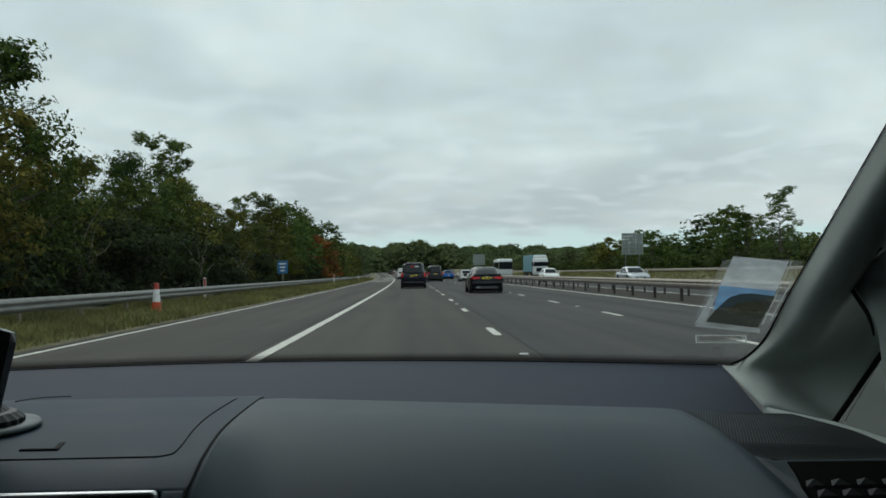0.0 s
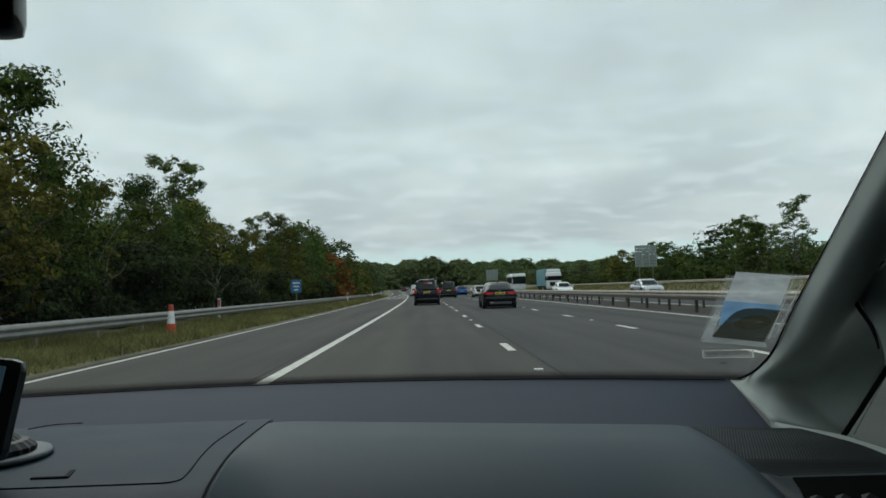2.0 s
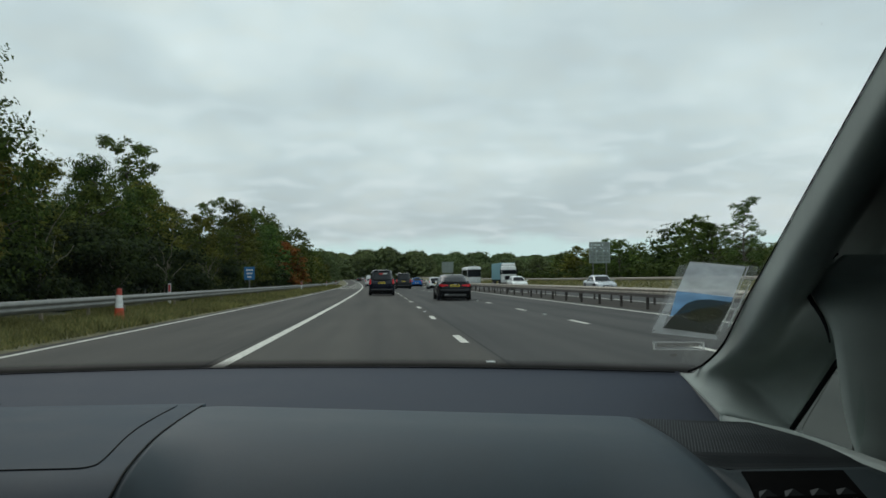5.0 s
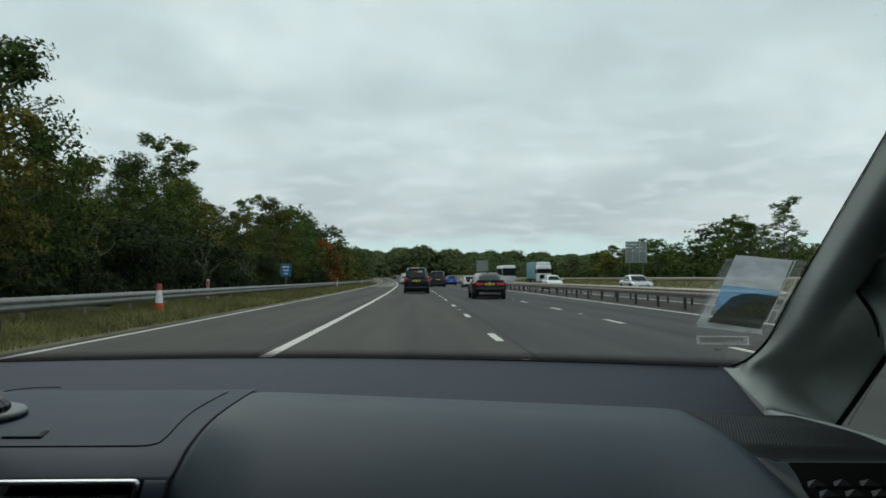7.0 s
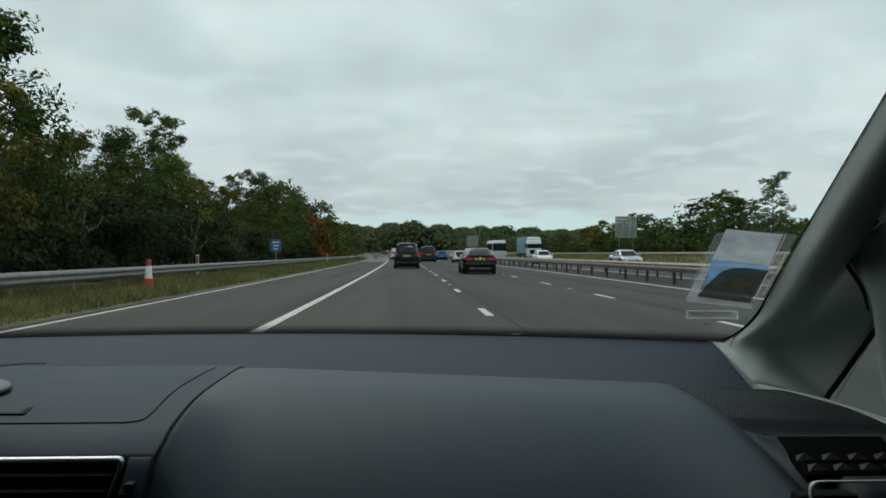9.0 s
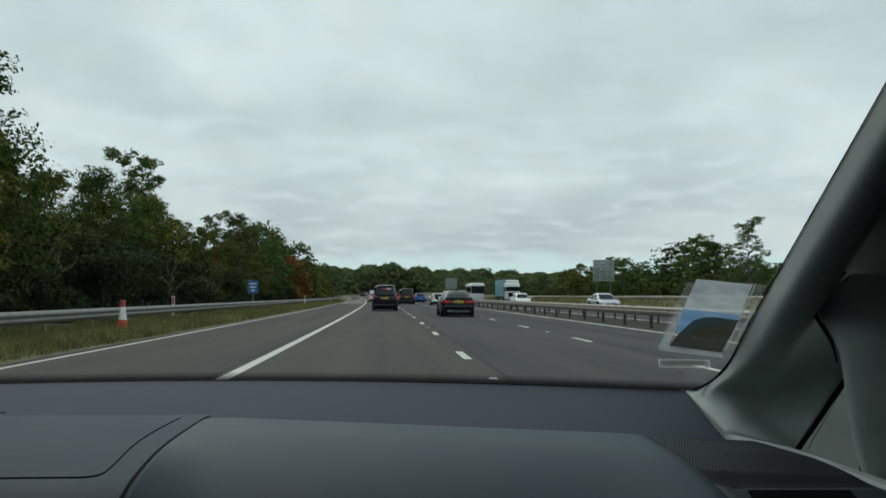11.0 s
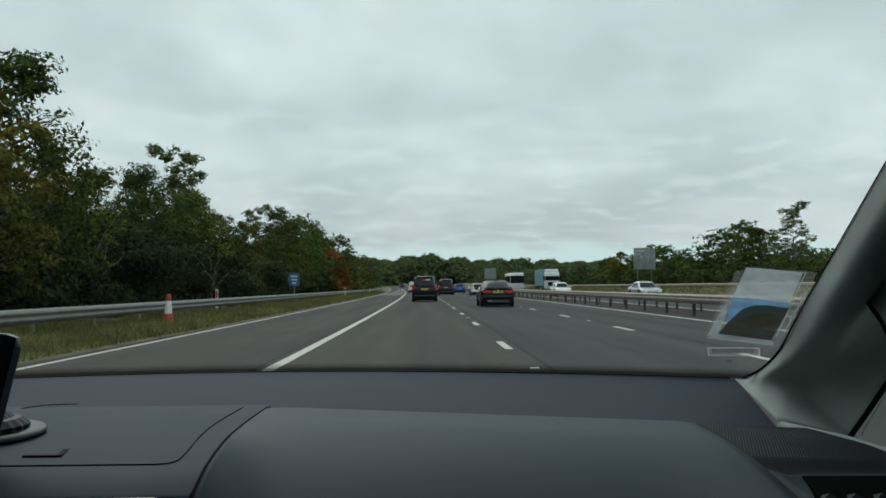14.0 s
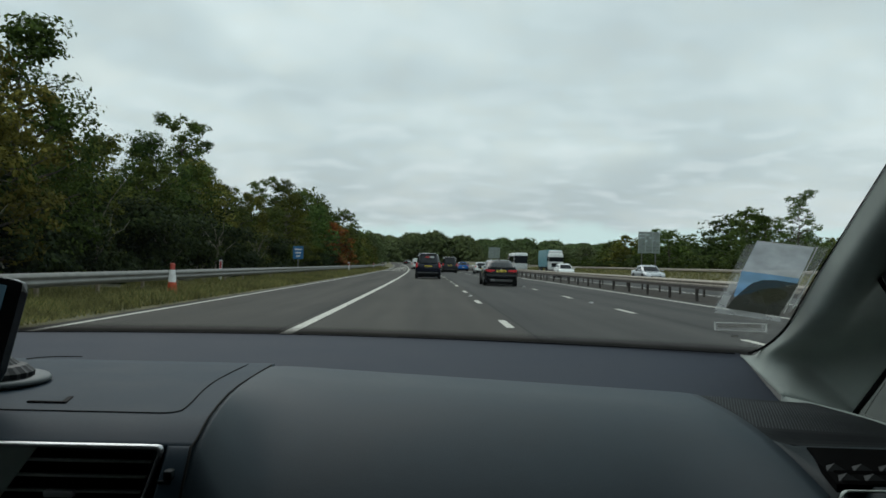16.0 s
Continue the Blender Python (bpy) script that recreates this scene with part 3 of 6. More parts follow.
dashboard = thing("dashboard", "dark grey soft plastic dashboard with padded instrument hood under the windscreen", "dashboard")
def cowl_at(t, k):
    x = -1.05 + 1.4635 * k
    y0 = 0.885 + 0.057 * min(1.0, max(0.0, (x - 0.27) / 0.10))
    y = y0 + (glass_base(x) - y0) * t
    x -= max(0.0, k - 0.9) / 0.1 * 0.016 * max(0.0, min(1.0, (1.115 - y) / 0.173))
    return Vector((x, y, 0.9915 - 0.042 * max(0.0, x + 0.19) * (1 - t) + 0.014 * t))
bm = surface(cowl_at, span(0, 1, 14), span(0, 1, 48), 0.03)
part("cowl_panel", bm, DASH_BLUE, dashboard, "flat blue-grey panel below the glass", smooth=False)
def hood_at(y, k):
    x = seam_x(y) + 0.0004 + (0.2846 - seam_x(y)) * k
    return Vector((x, y, hood_z(x, y)))
bm = surface(hood_at, span(0.922, 0.42, 60), [(i / 51) ** 1.3 for i in range(52)], 0.02)
part("instrument_hood", bm, HOOD, dashboard, "padded grey instrument hood", smooth=True)
def top_at(y, d):
    x = seam_x(y) + d
    return Vector((x, y, left_z(y)))
bm = surface(top_at, [0.926 - 0.006 * i for i in range(60)], [-0.86, -0.6, -0.4, -0.3, -0.2, -0.15, -0.11, -0.08, -0.06, -0.045, -0.038, -0.03, -0.024, -0.0195, -0.016, -0.013, -0.010, -0.0075, -0.006, -0.0045, -0.003, -0.0015, -0.0004], 0.02)
part("top_panel", bm, DASH, dashboard, "smooth grey dashboard top and fascia", smooth=True)
ys_lid = [LID_FRONT + 0.014 * (1 - math.cos(a)) if a < 1.58 else LID_FRONT + 0.014 + (a - 1.58) * 0.102 for a in span(0, 4.2, 36)]
bm = surface(lambda y, k: Vector((-0.80 + (lid_edge(y) + 0.80) * k, y, left_z(y) + 0.0007)), ys_lid, [0, 0.4, 0.7, 0.85, 0.92, 0.95, 0.97, 0.98, 0.986, 0.99, 0.993, 0.996, 0.998, 0.9993, 1.0], 0.004)
part("storage_lid", bm, DASH, dashboard, smooth=True)
line_pts = [(-0.80, LID_FRONT - 0.0004)] + [(x, LID_FRONT - 0.0004) for x in span(-0.6, lid_edge(LID_FRONT + 0.0001), 10)] + [(lid_edge(y) + 0.0004, y) for y in ys_lid if y < 0.905]
part("lid_seam", tube([(x, y, left_z(y) + 0.0004) for x, y in line_pts], 0.00062, 6), BLACK, dashboard, "thin black seam")
def fascia_at(k, t):
    """The fascia between the vent's bezel and the hood, rolling down from the flat top."""
    y, z = 0.5735 - 0.075 * t ** 0.7, left_z(0.5725) + 0.0004 - 0.10 * t
    x0 = -0.1912 + 0.35 * (z - 0.9885)
    return Vector(((x0 + (-0.1758 - 0.026 * t - x0) * k) * (y + 0.007) / 0.5795, y, z))
seam_pts = [(seam_x(y) - 0.0002, y, left_z(y) + 0.0002) for y in span(0.908, 0.574, 50)] + [tuple(fascia_at(1.0, t) + Vector((0.0002, -0.0003, 0.0))) for t in span(0.004, 0.8, 24)]
part("hood_seam", tube(seam_pts, 0.00095, 6), BLACK, dashboard, "thin black seam")
part("rear_seam", tube([(x, y, left_z(y) + 0.0012) for x, y in ((-0.457, 0.907), (-0.450, 0.925), (-0.439, 0.936), (-0.422, 0.940), (-0.410, 0.941))], 0.0006, 6), BLACK, dashboard, "thin black seam")
bm = surface(fascia_at, span(0, 1, 10), [(i / 19) ** 2 for i in range(20)], 0.004, (0, 1, 0))
part("fascia_edge", bm, DASH, dashboard, smooth=True)
# black L-shaped grip on the lid
bm = boxed(-0.332, -0.301, 0.656, 0.660, 0.9985, 1.0015, 0.001)
box(bm, -0.0025, 0.0025, 0, 0.030, 0, 0.0025, 0.001, Matrix.Translation((-0.303, 0.657, 0.9985)) @ Matrix.Rotation(radians(13), 4, "Z"))
part("lid_grip", bm, BLACK, dashboard, "black rubber grip")


def frame_ring(x0, x1, z0, z1, w, depth, lean=0.0, round_=0.006):
    """A rounded rectangular bezel in the x-z plane, towards -y."""
    bm = bmesh.new()
    def loop(inset, y):
        pts = []
        for cx, cz, a0 in ((x1 - round_, z1 - round_, 0), (x0 + round_, z1 - round_, 90), (x0 + round_, z0 + round_, 180), (x1 - round_, z0 + round_, 270)):
            for k in range(5):
                a = radians(a0 + 22.5 * k)
                rr = max(round_ - inset, 0.001)
                px = cx + rr * math.cos(a)
                pz = cz + rr * math.sin(a)
                pts.append(bm.verts.new((px + lean * (pz - z1), y, pz)))
        return pts
    rings = [loop(0, 0), loop(0, -depth), loop(w * 0.5, -depth * 1.25), loop(w, -depth), loop(w, 0.004)]
    for a, b in zip(rings, rings[1:]):
        for k in range(len(a)):
            bm.faces.new((a[k], a[(k + 1) % len(a)], b[(k + 1) % len(a)], b[k]))
    bmesh.ops.recalc_face_normals(bm, faces=bm.faces)
    return bm


SLAT = mat("slat_plastic", (0.30, 0.33, 0.32), 0.45, scale=30, vary=0.1, spec=0.3)
LOUVRE = mat("louvre_plastic", (0.011, 0.013, 0.013), 0.6, scale=30, vary=0.1, spec=0.15)
# near-black for flat sheets that stand in for the shade inside the vents
VENT_SHADE = mat("vent_shade_black", (0.0012, 0.0012, 0.0012), 0.9, scale=30, vary=0.2, spec=0.02)


def panel_edge(z):
    """Where the glossy panel ends and the louvres begin."""
    return -0.280 - 0.7 * (0.9865 - z)


centre = part("air_vent", surface(lambda k, z: Vector((-0.52 + (0.3205 + 0.35 * (z - 0.9885)) * k, 0.5712, z)), span(0, 1, 4), span(0.90, 0.9825, 4), 0.02, (0, 1, 0)), VENT_SHADE, dashboard, "flat black sheet for the shaded air vent opening, with silver bezel")
ring = frame_ring(-0.46, -0.192, 0.915, 0.9885, 0.0028, 0.005, lean=0.35)
ring.transform(Matrix.Translation((0, 0.571, 0)))
part("bezel", ring, CHROME, centre, "thin silver bezel", smooth=True)
bm = surface(lambda k, z: Vector((-0.455 + (panel_edge(z) + 0.455) * k, 0.5690, z)), span(0, 1, 4), span(0.918, 0.9860, 5), 0.0015, (0, 1, 0))
part("display_panel", bm, PANEL_GREEN, centre, "grey-green glossy panel")
for i in range(5):
    z = 0.977 - 0.0105 * i
    x0 = panel_edge(z) + 0.001
    x1 = -0.197 + 0.35 * (z - 0.9885)
    bm = boxed(x0, x1, 0.5660, 0.5705, z - 0.0008, z + 0.0008, 0.0004)
    part("slat", bm, SLAT, centre)
switch = part("hazard_switch", boxed(-0.330, -0.312, 0.5670, 0.5688, 0.948, 0.973, 0.001), BLACK, centre, "hazard warning switch")
bm = bmesh.new()
bm.faces.new([bm.verts.new((x, 0.5664, z)) for x, z in ((-0.3265, 0.953), (-0.3155, 0.953), (-0.3205, 0.966))])
part("triangle", bm, mat("dull_red_symbol", (0.42, 0.07, 0.06), 0.5), switch)
bm = boxed(-0.272, -0.252, 0.561, 0.567, 0.953, 0.9575, 0.001)
part("vent_tab", bm, CHROME, centre)
bm = boxed(-0.1910, -0.1820, 0.5490, 0.562, 0.9650, 0.9690, 0.001)
box(bm, -0.1875, -0.1810, 0.5490, 0.564, 0.9690, 0.9755, 0.002)
part("vent_wheel", bm, PAD, centre)

# ribbed grille over the loudspeaker at the foot of the pillar
def pad_right(y):
    return eased([(0.42, 0.420), (0.62, 0.432), (0.72, 0.432), (0.80, 0.428), (0.89, 0.412), (0.942, 0.3970)], y, 0.012)
def pad_z(y, k):
    """Beside the hood the pad stays level and carries the corner vent."""
    a, b = hood_z(0.285, y) - 0.001, 0.9685 - 0.35 * max(0.0, 0.56 - y)
    f = min(1.0, k / 0.14)
    return a + (b - a) * f * f * (3 - 2 * f)
def grille_z(y, k):
    w = min(1.0, max(0.0, (0.738 - y) / 0.034))
    w = w * w * (3 - 2 * w)
    return (hood_z(0.285, y) - 0.0008 - 0.006 * k) * (1 - w) + pad_z(y, k) * w
bm = surface(lambda y, k: Vector((0.2855 + (pad_right(y) - 0.2855) * k, y, grille_z(y, k))), span(0.939, 0.704, 34), span(0, 1, 12), 0.02)
grille = part("speaker_grille", bm, GRILLE, dashboard, "dark ribbed loudspeaker grille")
for i in range(84):
    xc = 0.225 + i * 0.0030
    run = [y for y in span(0.739, 0.914, 48) if 0.287 + 0.06 * max(0.0, y - 0.80) < xc + 0.345 * (y - 0.80) < pad_right(y) - 0.006]
    if len(run) < 4:
        continue
    def ridge(y, c):
        x = xc + 0.345 * (y - 0.80)
        return Vector((x + 0.0007 * (c - 1), y, hood_z(0.285, y) - 0.0008 - 0.006 * (x - 0.2855) / 0.13 + (0.0006 if c == 1 else 0.0002)))
    part("rib", surface(ridge, span(run[0], run[-1], 6), [0, 1, 2]), RIB, grille)
bm = surface(lambda y, k: Vector((0.2855 + (pad_right(y) - 0.2855) * k, y, pad_z(y, k))), span(0.7035, 0.42, 28), span(0, 1, 16), 0.02)
part("side_pad", bm, PAD, dashboard, smooth=True)
def vent_left(y):
    """The corner vent's slanting end."""
    return 0.3115 - 0.28 * (0.692 - y)
def vent_right(y):
    return 0.401 - 0.36 * (0.692 - y)
bm = surface(lambda y, k: Vector((vent_left(y) + (vent_right(y) - vent_left(y)) * k, y, 0.9700 - 0.0010 * k)), span(0.692, 0.574, 8), span(0, 1, 8), 0.006)
side_vent = part("side_vent", bm, VENT_SHADE, dashboard, "flat black sheet for the shaded corner vent, with pointed louvres")
for cy, first, step in ((0.613, 0.2966, 0.0205), (0.584, 0.2914, 0.0195)):
    for i in range(4):
        cx = first + step * i
        bm = bmesh.new()
        a = [bm.verts.new(p) for p in ((cx - 0.0085, cy - 0.004, 0.9697), (cx + 0.0085, cy - 0.004, 0.9697), (cx + 0.001, cy + 0.003, 0.9745), (cx, cy + 0.015, 0.9697))]
        for f in ((0, 1, 2), (1, 3, 2), (3, 0, 2), (0, 3, 1)):
            bm.faces.new([a[k] for k in f])
        part("louvre", bm, LOUVRE, side_vent)
    bm = surface(lambda k, d: Vector((vent_left(cy) + 0.004 + (vent_right(cy) - vent_left(cy) - 0.008) * k, cy - 0.0045 - d, 0.9712 - 0.3 * d)), span(0, 1, 3), [0, 0.004], 0.001)
    part("vent_bar", bm, VENT_SHADE, side_vent)
ring = frame_ring(0.0, 0.085, 0.0, 0.05, 0.0014, 0.002)
ring.transform(Matrix.Translation((0.268, 0.548, 0.923)))
part("lower_bezel", ring, PANEL_GREEN, dashboard, "thin silver bezel", smooth=True)
part("lower_panel", boxed(0.262, 0.36, 0.549, 0.565, 0.88, 0.9625, 0.003), BLACK, dashboard)
part("front_wall", boxed(-1.05, 0.45, 0.44, 0.60, 0.35, 0.80, 0.01), DASH_DARK, dashboard)
part("under_body", boxed(-1.05, 0.42, 0.62, 1.08, 0.78, 0.90, 0.01), BLACK, dashboard)

# windscreen with its rubber seal
bm = surface(lambda t, x: on_glass(x, glass_base(x) - 0.010 - t), span(0, 0.93, 24), span(-1.06, 0.445, 40))
bmesh.ops.reverse_faces(bm, faces=bm.faces)
screen_glass = part("windscreen", bm, WINDSCREEN, None, smooth=True)
screen_glass.visible_shadow = False
tagged(screen_glass, "clear curved windscreen of the car", "windscreen", kind="structure")
bm = tube([(x, glass_base(x) - 0.012, 1.0055) for x in span(-1.05, 0.405, 40)], 0.0009, 8)
tagged(part("windscreen_seal", bm, BLACK, None, smooth=True), "black rubber seal at the foot of the windscreen", "seal", kind="structure")

bm = surface(lambda t, x: on_glass(x, glass_base(x) + 0.004 - t, 0.001), span(0, 0.036, 6), span(-1.06, 0.43, 40))
edge_band = part("glass_edge_band", bm, EDGE_BAND)
edge_band.visible_shadow = False
tagged(edge_band, "dark band along the windscreen foot, fading upwards", "windscreen edge", kind="structure")

# pillar trim
EDGE = [(0.0, (0.411, 1.102, 1.0045)), (0.07, (0.4285, 1.066, 1.017)), (0.15, (0.4365, 1.018, 1.047)), (0.30, (0.4275, 0.925, 1.113)),
        (0.55, (0.4165, 0.780, 1.208)), (0.80, (0.4025, 0.600, 1.325)), (1.0, (0.375, 0.30, 1.50))]
BACK = [(0.0, (0.488, 0.954, 0.953)), (0.07, (0.495, 0.951, 0.963)), (0.15, (0.508, 0.942, 0.990)), (0.30, (0.532, 0.926, 1.036)), (0.45, (0.556, 0.902, 1.13)),
        (0.60, (0.548, 0.78, 1.225)), (0.80, (0.53, 0.57, 1.345)), (1.0, (0.50, 0.27, 1.51))]


def along(knots, t):
    for (a, pa), (b, pb) in zip(knots, knots[1:]):
        if t <= b:
            return Vector(pa).lerp(Vector(pb), (t - a) / (b - a))
    return Vector(knots[-1][1])


def soft_along(knots, t, r=0.05):
    return sum((along(knots, min(1.0, max(0.0, t + d * r))) for d in (-1, -0.5, 0, 0.5, 1)), Vector()) / 5


def pillar_at(t, k):
    """A flat lip beside the glass that rounds over into a hollow rear face."""
    a, b = soft_along(EDGE, t, 0.03), soft_along(BACK, t, 0.05)
    grow = min(1.0, 0.30 + t * 3.2)
    lip = a + Vector((-0.007, -0.054 * grow, -0.003))
    if k < 0.3:
        return a.lerp(lip, k / 0.3)
    if k < 0.55:
        u = (k - 0.3) / 0.25 * math.pi / 2
        return lip + Vector((0.032 * (1 - math.cos(u)), -0.030 * grow * math.sin(u), 0.0))
    # behind the rounded corner the trim runs forward again into a deep shaded pocket
    w = (k - 0.55) / 0.45
    deep = 0.072 * min(1.0, t * 5)
    return (lip + Vector((0.032, -0.030 * grow, 0.0))).lerp(b, w) + Vector((0.006, deep, 0.0)) * math.sin(min(1.0, w * 1.6) * math.pi / 2) * (1 - w) ** 0.5


def foot_at(t, k):
    """The flared foot from the dashboard's edge up to the start of the pillar."""
    if k < 0.55:
        low = Vector((0.412, 1.112, 1.004)).lerp(Vector((0.398, 0.940, 0.9745)), k / 0.55)
    else:
        low = Vector((0.398, 0.940, 0.9745)).lerp(Vector((0.488, 0.954, 0.953)), (k - 0.55) / 0.45)
    return low.lerp(pillar_at(0.06, k), t) + Vector((0.008, 0.010, -0.006)) * math.sin(t * math.pi)


def pillar_all(v, k):
    return foot_at(v + 1.0, k) if v < 0 else pillar_at(0.06 + 0.94 * v, k)


seal_r = [0.0019 - 0.0012 * min(1.0, i / 18) for i in range(50)]
bm = tube([soft_along(EDGE, 0.03 + 0.94 * i / 49, 0.03) + Vector((-1.1, 1.1, -0.4)) * q for i, q in enumerate(seal_r)], seal_r, 8)
tagged(part("pillar_seal", bm, BLACK, None, smooth=True), "black rubber seal between pillar trim and glass", "seal", kind="structure")
vs_, ks_ = [-1, -0.85, -0.7, -0.55, -0.4, -0.28, -0.16, -0.06] + span(0, 1, 60), span(0, 1, 34)
grid = [[pillar_all(v, k) for k in ks_] for v in vs_]
for _ in range(9):
    # moulded trim has no sharp fold: ease the inner places towards their neighbours
    grid = [[p if i in (0, len(grid) - 1) or j in (0, len(row) - 1) else (grid[i - 1][j] + grid[i + 1][j] + row[j - 1] + row[j + 1] + 2 * p) / 6
             for j, p in enumerate(row)] for i, row in enumerate(grid)]
bm = surface(lambda i, j: grid[i][j], range(len(vs_)), range(len(ks_)), 0.008, (0.6, 0.8, 0))
pillar = part("windscreen_pillar", bm, PILLAR, None, smooth=True)
tagged(pillar, "pale grey moulded trim on the slanting windscreen pillar", "pillar", kind="structure")
def sill_at(u, k):
    """A ledge from the dashboard's edge to the foot of the pillar's pocket and along the door."""
    y = 0.944 - 0.32 * u
    if u < 0.25:
        inner = Vector((0.399, 0.946, 0.9725)).lerp(Vector((0.493, 0.955, 0.952)), u / 0.25)
    else:
        inner = Vector((0.493, 0.955, 0.952)).lerp(Vector((0.480, 0.62, 0.960)), (u - 0.25) / 0.75)
    return Vector((pad_right(y) + 0.001, y, 0.9715)).lerp(inner, k) + Vector((0, 0, 0.003)) * math.sin(k * math.pi)
bm = surface(sill_at, span(0, 1, 40), span(0, 1, 10), 0.01)
tagged(part("sill_trim", bm, PILLAR, None, smooth=True), "pale grey strip where the dashboard meets the door", "trim", kind="structure")
# the door's grip post: a broad rounded head that narrows into an upright
POST_EDGE = [(0.955, 0.770), (0.972, 0.784), (0.985, 0.7904), (1.011, 0.7994), (1.039, 0.8046), (1.064, 0.8088), (1.085, 0.8151), (1.102, 0.8330), (1.111, 0.853), (1.120, 0.861),
             (1.1275, 0.858), (1.135, 0.849), (1.1425, 0.834), (1.149, 0.810), (1.153, 0.790), (1.156, 0.768)]
rows_ = []
for i in range(61):
    z = 0.955 + 0.201 * (i / 60) ** 0.8
    e = eased(POST_EDGE, z, 0.014)
    d = min(0.766, e - 0.002)
    turned = [Vector((0.4615 + 0.072 * u ** 1.5, e - 0.003 + (d - e) * u, z)) for u in (0.0, 0.2, 0.4, 0.6, 0.8, 1.0)]
    rows_.append([Vector((0.500, e + 0.020, z)), Vector((0.476, e + 0.010, z)), Vector((0.466, e + 0.004, z)), *turned, Vector((0.540, d - 0.004, z)), Vector((0.558, d - 0.004, z))])
bm = surface(lambda i, j: rows_[i][j], range(61), range(11))
top_row = list(bm.verts)[60 * 11:]
cap = [bm.verts.new(v.co + Vector((0.030, 0.012, -0.004))) for v in top_row]
for k in range(10):
    bm.faces.new((top_row[k], top_row[k + 1], cap[k + 1], cap[k]))
tagged(part("door_pillar", bm, PILLAR, None, smooth=True), "pale grey rounded grip post of the driver's door", "pillar", kind="structure")
# a black rod paints the groove and the shade round the post's head
arc = [(0.4590, eased(POST_EDGE, z, 0.014) + 0.0010, z + 0.0015) for z in span(1.066, 1.1555, 40)]
tagged(part("door_groove_shade", tube(arc, [0.0006 + 0.0019 * math.sin(math.pi * (0.06 + 0.86 * i / 39)) for i in range(40)], 8), BLACK, None, smooth=True), "black rod for the groove and its shade round the grip post head", "seal", kind="structure")
bm = tube([(0.488, 0.953, 0.9530), (0.502, 0.944, 0.979), (0.516, 0.935, 1.006), (0.530, 0.925, 1.034), (0.549, 0.912, 1.070)], 0.0032, 8)
tagged(part("door_seal", bm, BLACK, None, smooth=True), "black rubber seal between pillar and door", "seal", kind="structure")
bm = surface(lambda u, v: Vector((0.491, 0.954, 0.950)).lerp(Vector((0.536, 0.925, 1.044)), v).lerp(Vector((0.462, 0.775, 0.962)).lerp(Vector((0.480, 0.79, 1.05)), v), u), span(0, 1, 6), span(0, 1, 6), 0.006, (1, 0, 0))
quarter = part("quarter_window", bm, QUARTER, None, smooth=True)
quarter.visible_shadow = False
tagged(quarter, "small clear quarter window behind the windscreen pillar", "window", kind="structure")

# the rest of the cabin shell, round and behind the camera, mostly unseen, stops daylight
def shell(name, bm, material, label, category):
    return tagged(part(name, bm, material), label, category, kind="structure")
# no side window: closed up to the roof to keep light out
shell("door_right_blind", boxed(0.56, 0.64, -1.8, 0.745, 0.35, 1.50, 0.02), BLACK, "full-height black panel in place of door and window, blocks light", "door")
shell("door_frame_right", boxed(0.545, 0.60, 0.42, 0.764, 0.90, 1.150, 0.012), BLACK, "black door window frame", "door")
# added strip that stops sky light leaking in past the pillar
bm = surface(lambda t, k: soft_along(BACK, t, 0.05) + Vector((-0.004 + 0.12 * k, 0.012, 0.004 + 0.02 * k)), span(0.38, 1, 24), span(0, 1, 4), 0.006, (0, 1, 0))
shell("pillar_light_stop_right", bm, BLACK, "unseen black strip outside the windscreen pillar, stops leaking light", "pillar")
shell("door_frame_corner_right", boxed(0.520, 0.60, 0.42, 0.785, 1.12, 1.32, 0.02), BLACK, "black corner of the door window frame", "door")
shell("door_frame_top_right", boxed(0.515, 0.60, 0.20, 0.66, 1.10, 1.50, 0.02), BLACK, "black upper door window frame", "door")
shell("door_foot_right", boxed(0.450, 0.56, 0.35, 0.80, 0.35, 0.958, 0.01), BLACK, "black lower door trim beside the dashboard", "door")
shell("door_left_rear", boxed(-1.24, -1.16, -1.8, 0.15, 0.35, 0.95, 0.02), SEAT, "dark rear door panel below its window", "wall")
shell("centre_pillar_left", boxed(-1.23, -1.17, -0.62, -0.48, 0.9, 1.5, 0.02), LINING, "unseen grey centre pillar", "pillar")
shell("rear_pillar_left", boxed(-1.23, -1.17, -1.8, -1.45, 0.9, 1.5, 0.02), LINING, "unseen grey rear pillar", "pillar")
shell("side_window_left", boxed(-1.204, -1.200, -0.48, 0.98, 0.95, 1.50, 0.0), SIDE_GLASS, "unseen passenger side window, tinted to dim the cabin", "window")
shell("rear_window_left", boxed(-1.204, -1.200, -1.45, -0.62, 0.95, 1.50, 0.0), REAR_DIMMER, "unseen rear side window, darkened to dim the cabin", "window")
shell("door_left", boxed(-1.24, -1.16, 0.15, 1.0, 0.35, 0.95, 0.02), DASH_DARK, "dark passenger door panel", "door")
shell("roof_lining", boxed(-1.16, 0.56, -1.8, 0.28, 1.50, 1.56, 0.02), LINING, "unseen roof lining of the car, darkened to cut bounced light", "ceiling")
# out of view, drawn forward so that it shades the dashboard
bm = surface(lambda t, x: on_glass(x, glass_base(x) - 0.630 - 0.415 * t, 0.012 + 0.02 * t), span(0, 1, 8), span(-1.08, 0.50, 16), 0.03, (0, 0, 1))
shell("unseen_roof_header", bm, LINING, "unseen lining over the windscreen top, reaching forward to shade the dashboard", "ceiling")
shell("cabin_floor", boxed(-1.2, 0.6, -1.8, 0.6, 0.28, 0.35, 0.0), SEAT, "dark carpeted car floor", "floor")
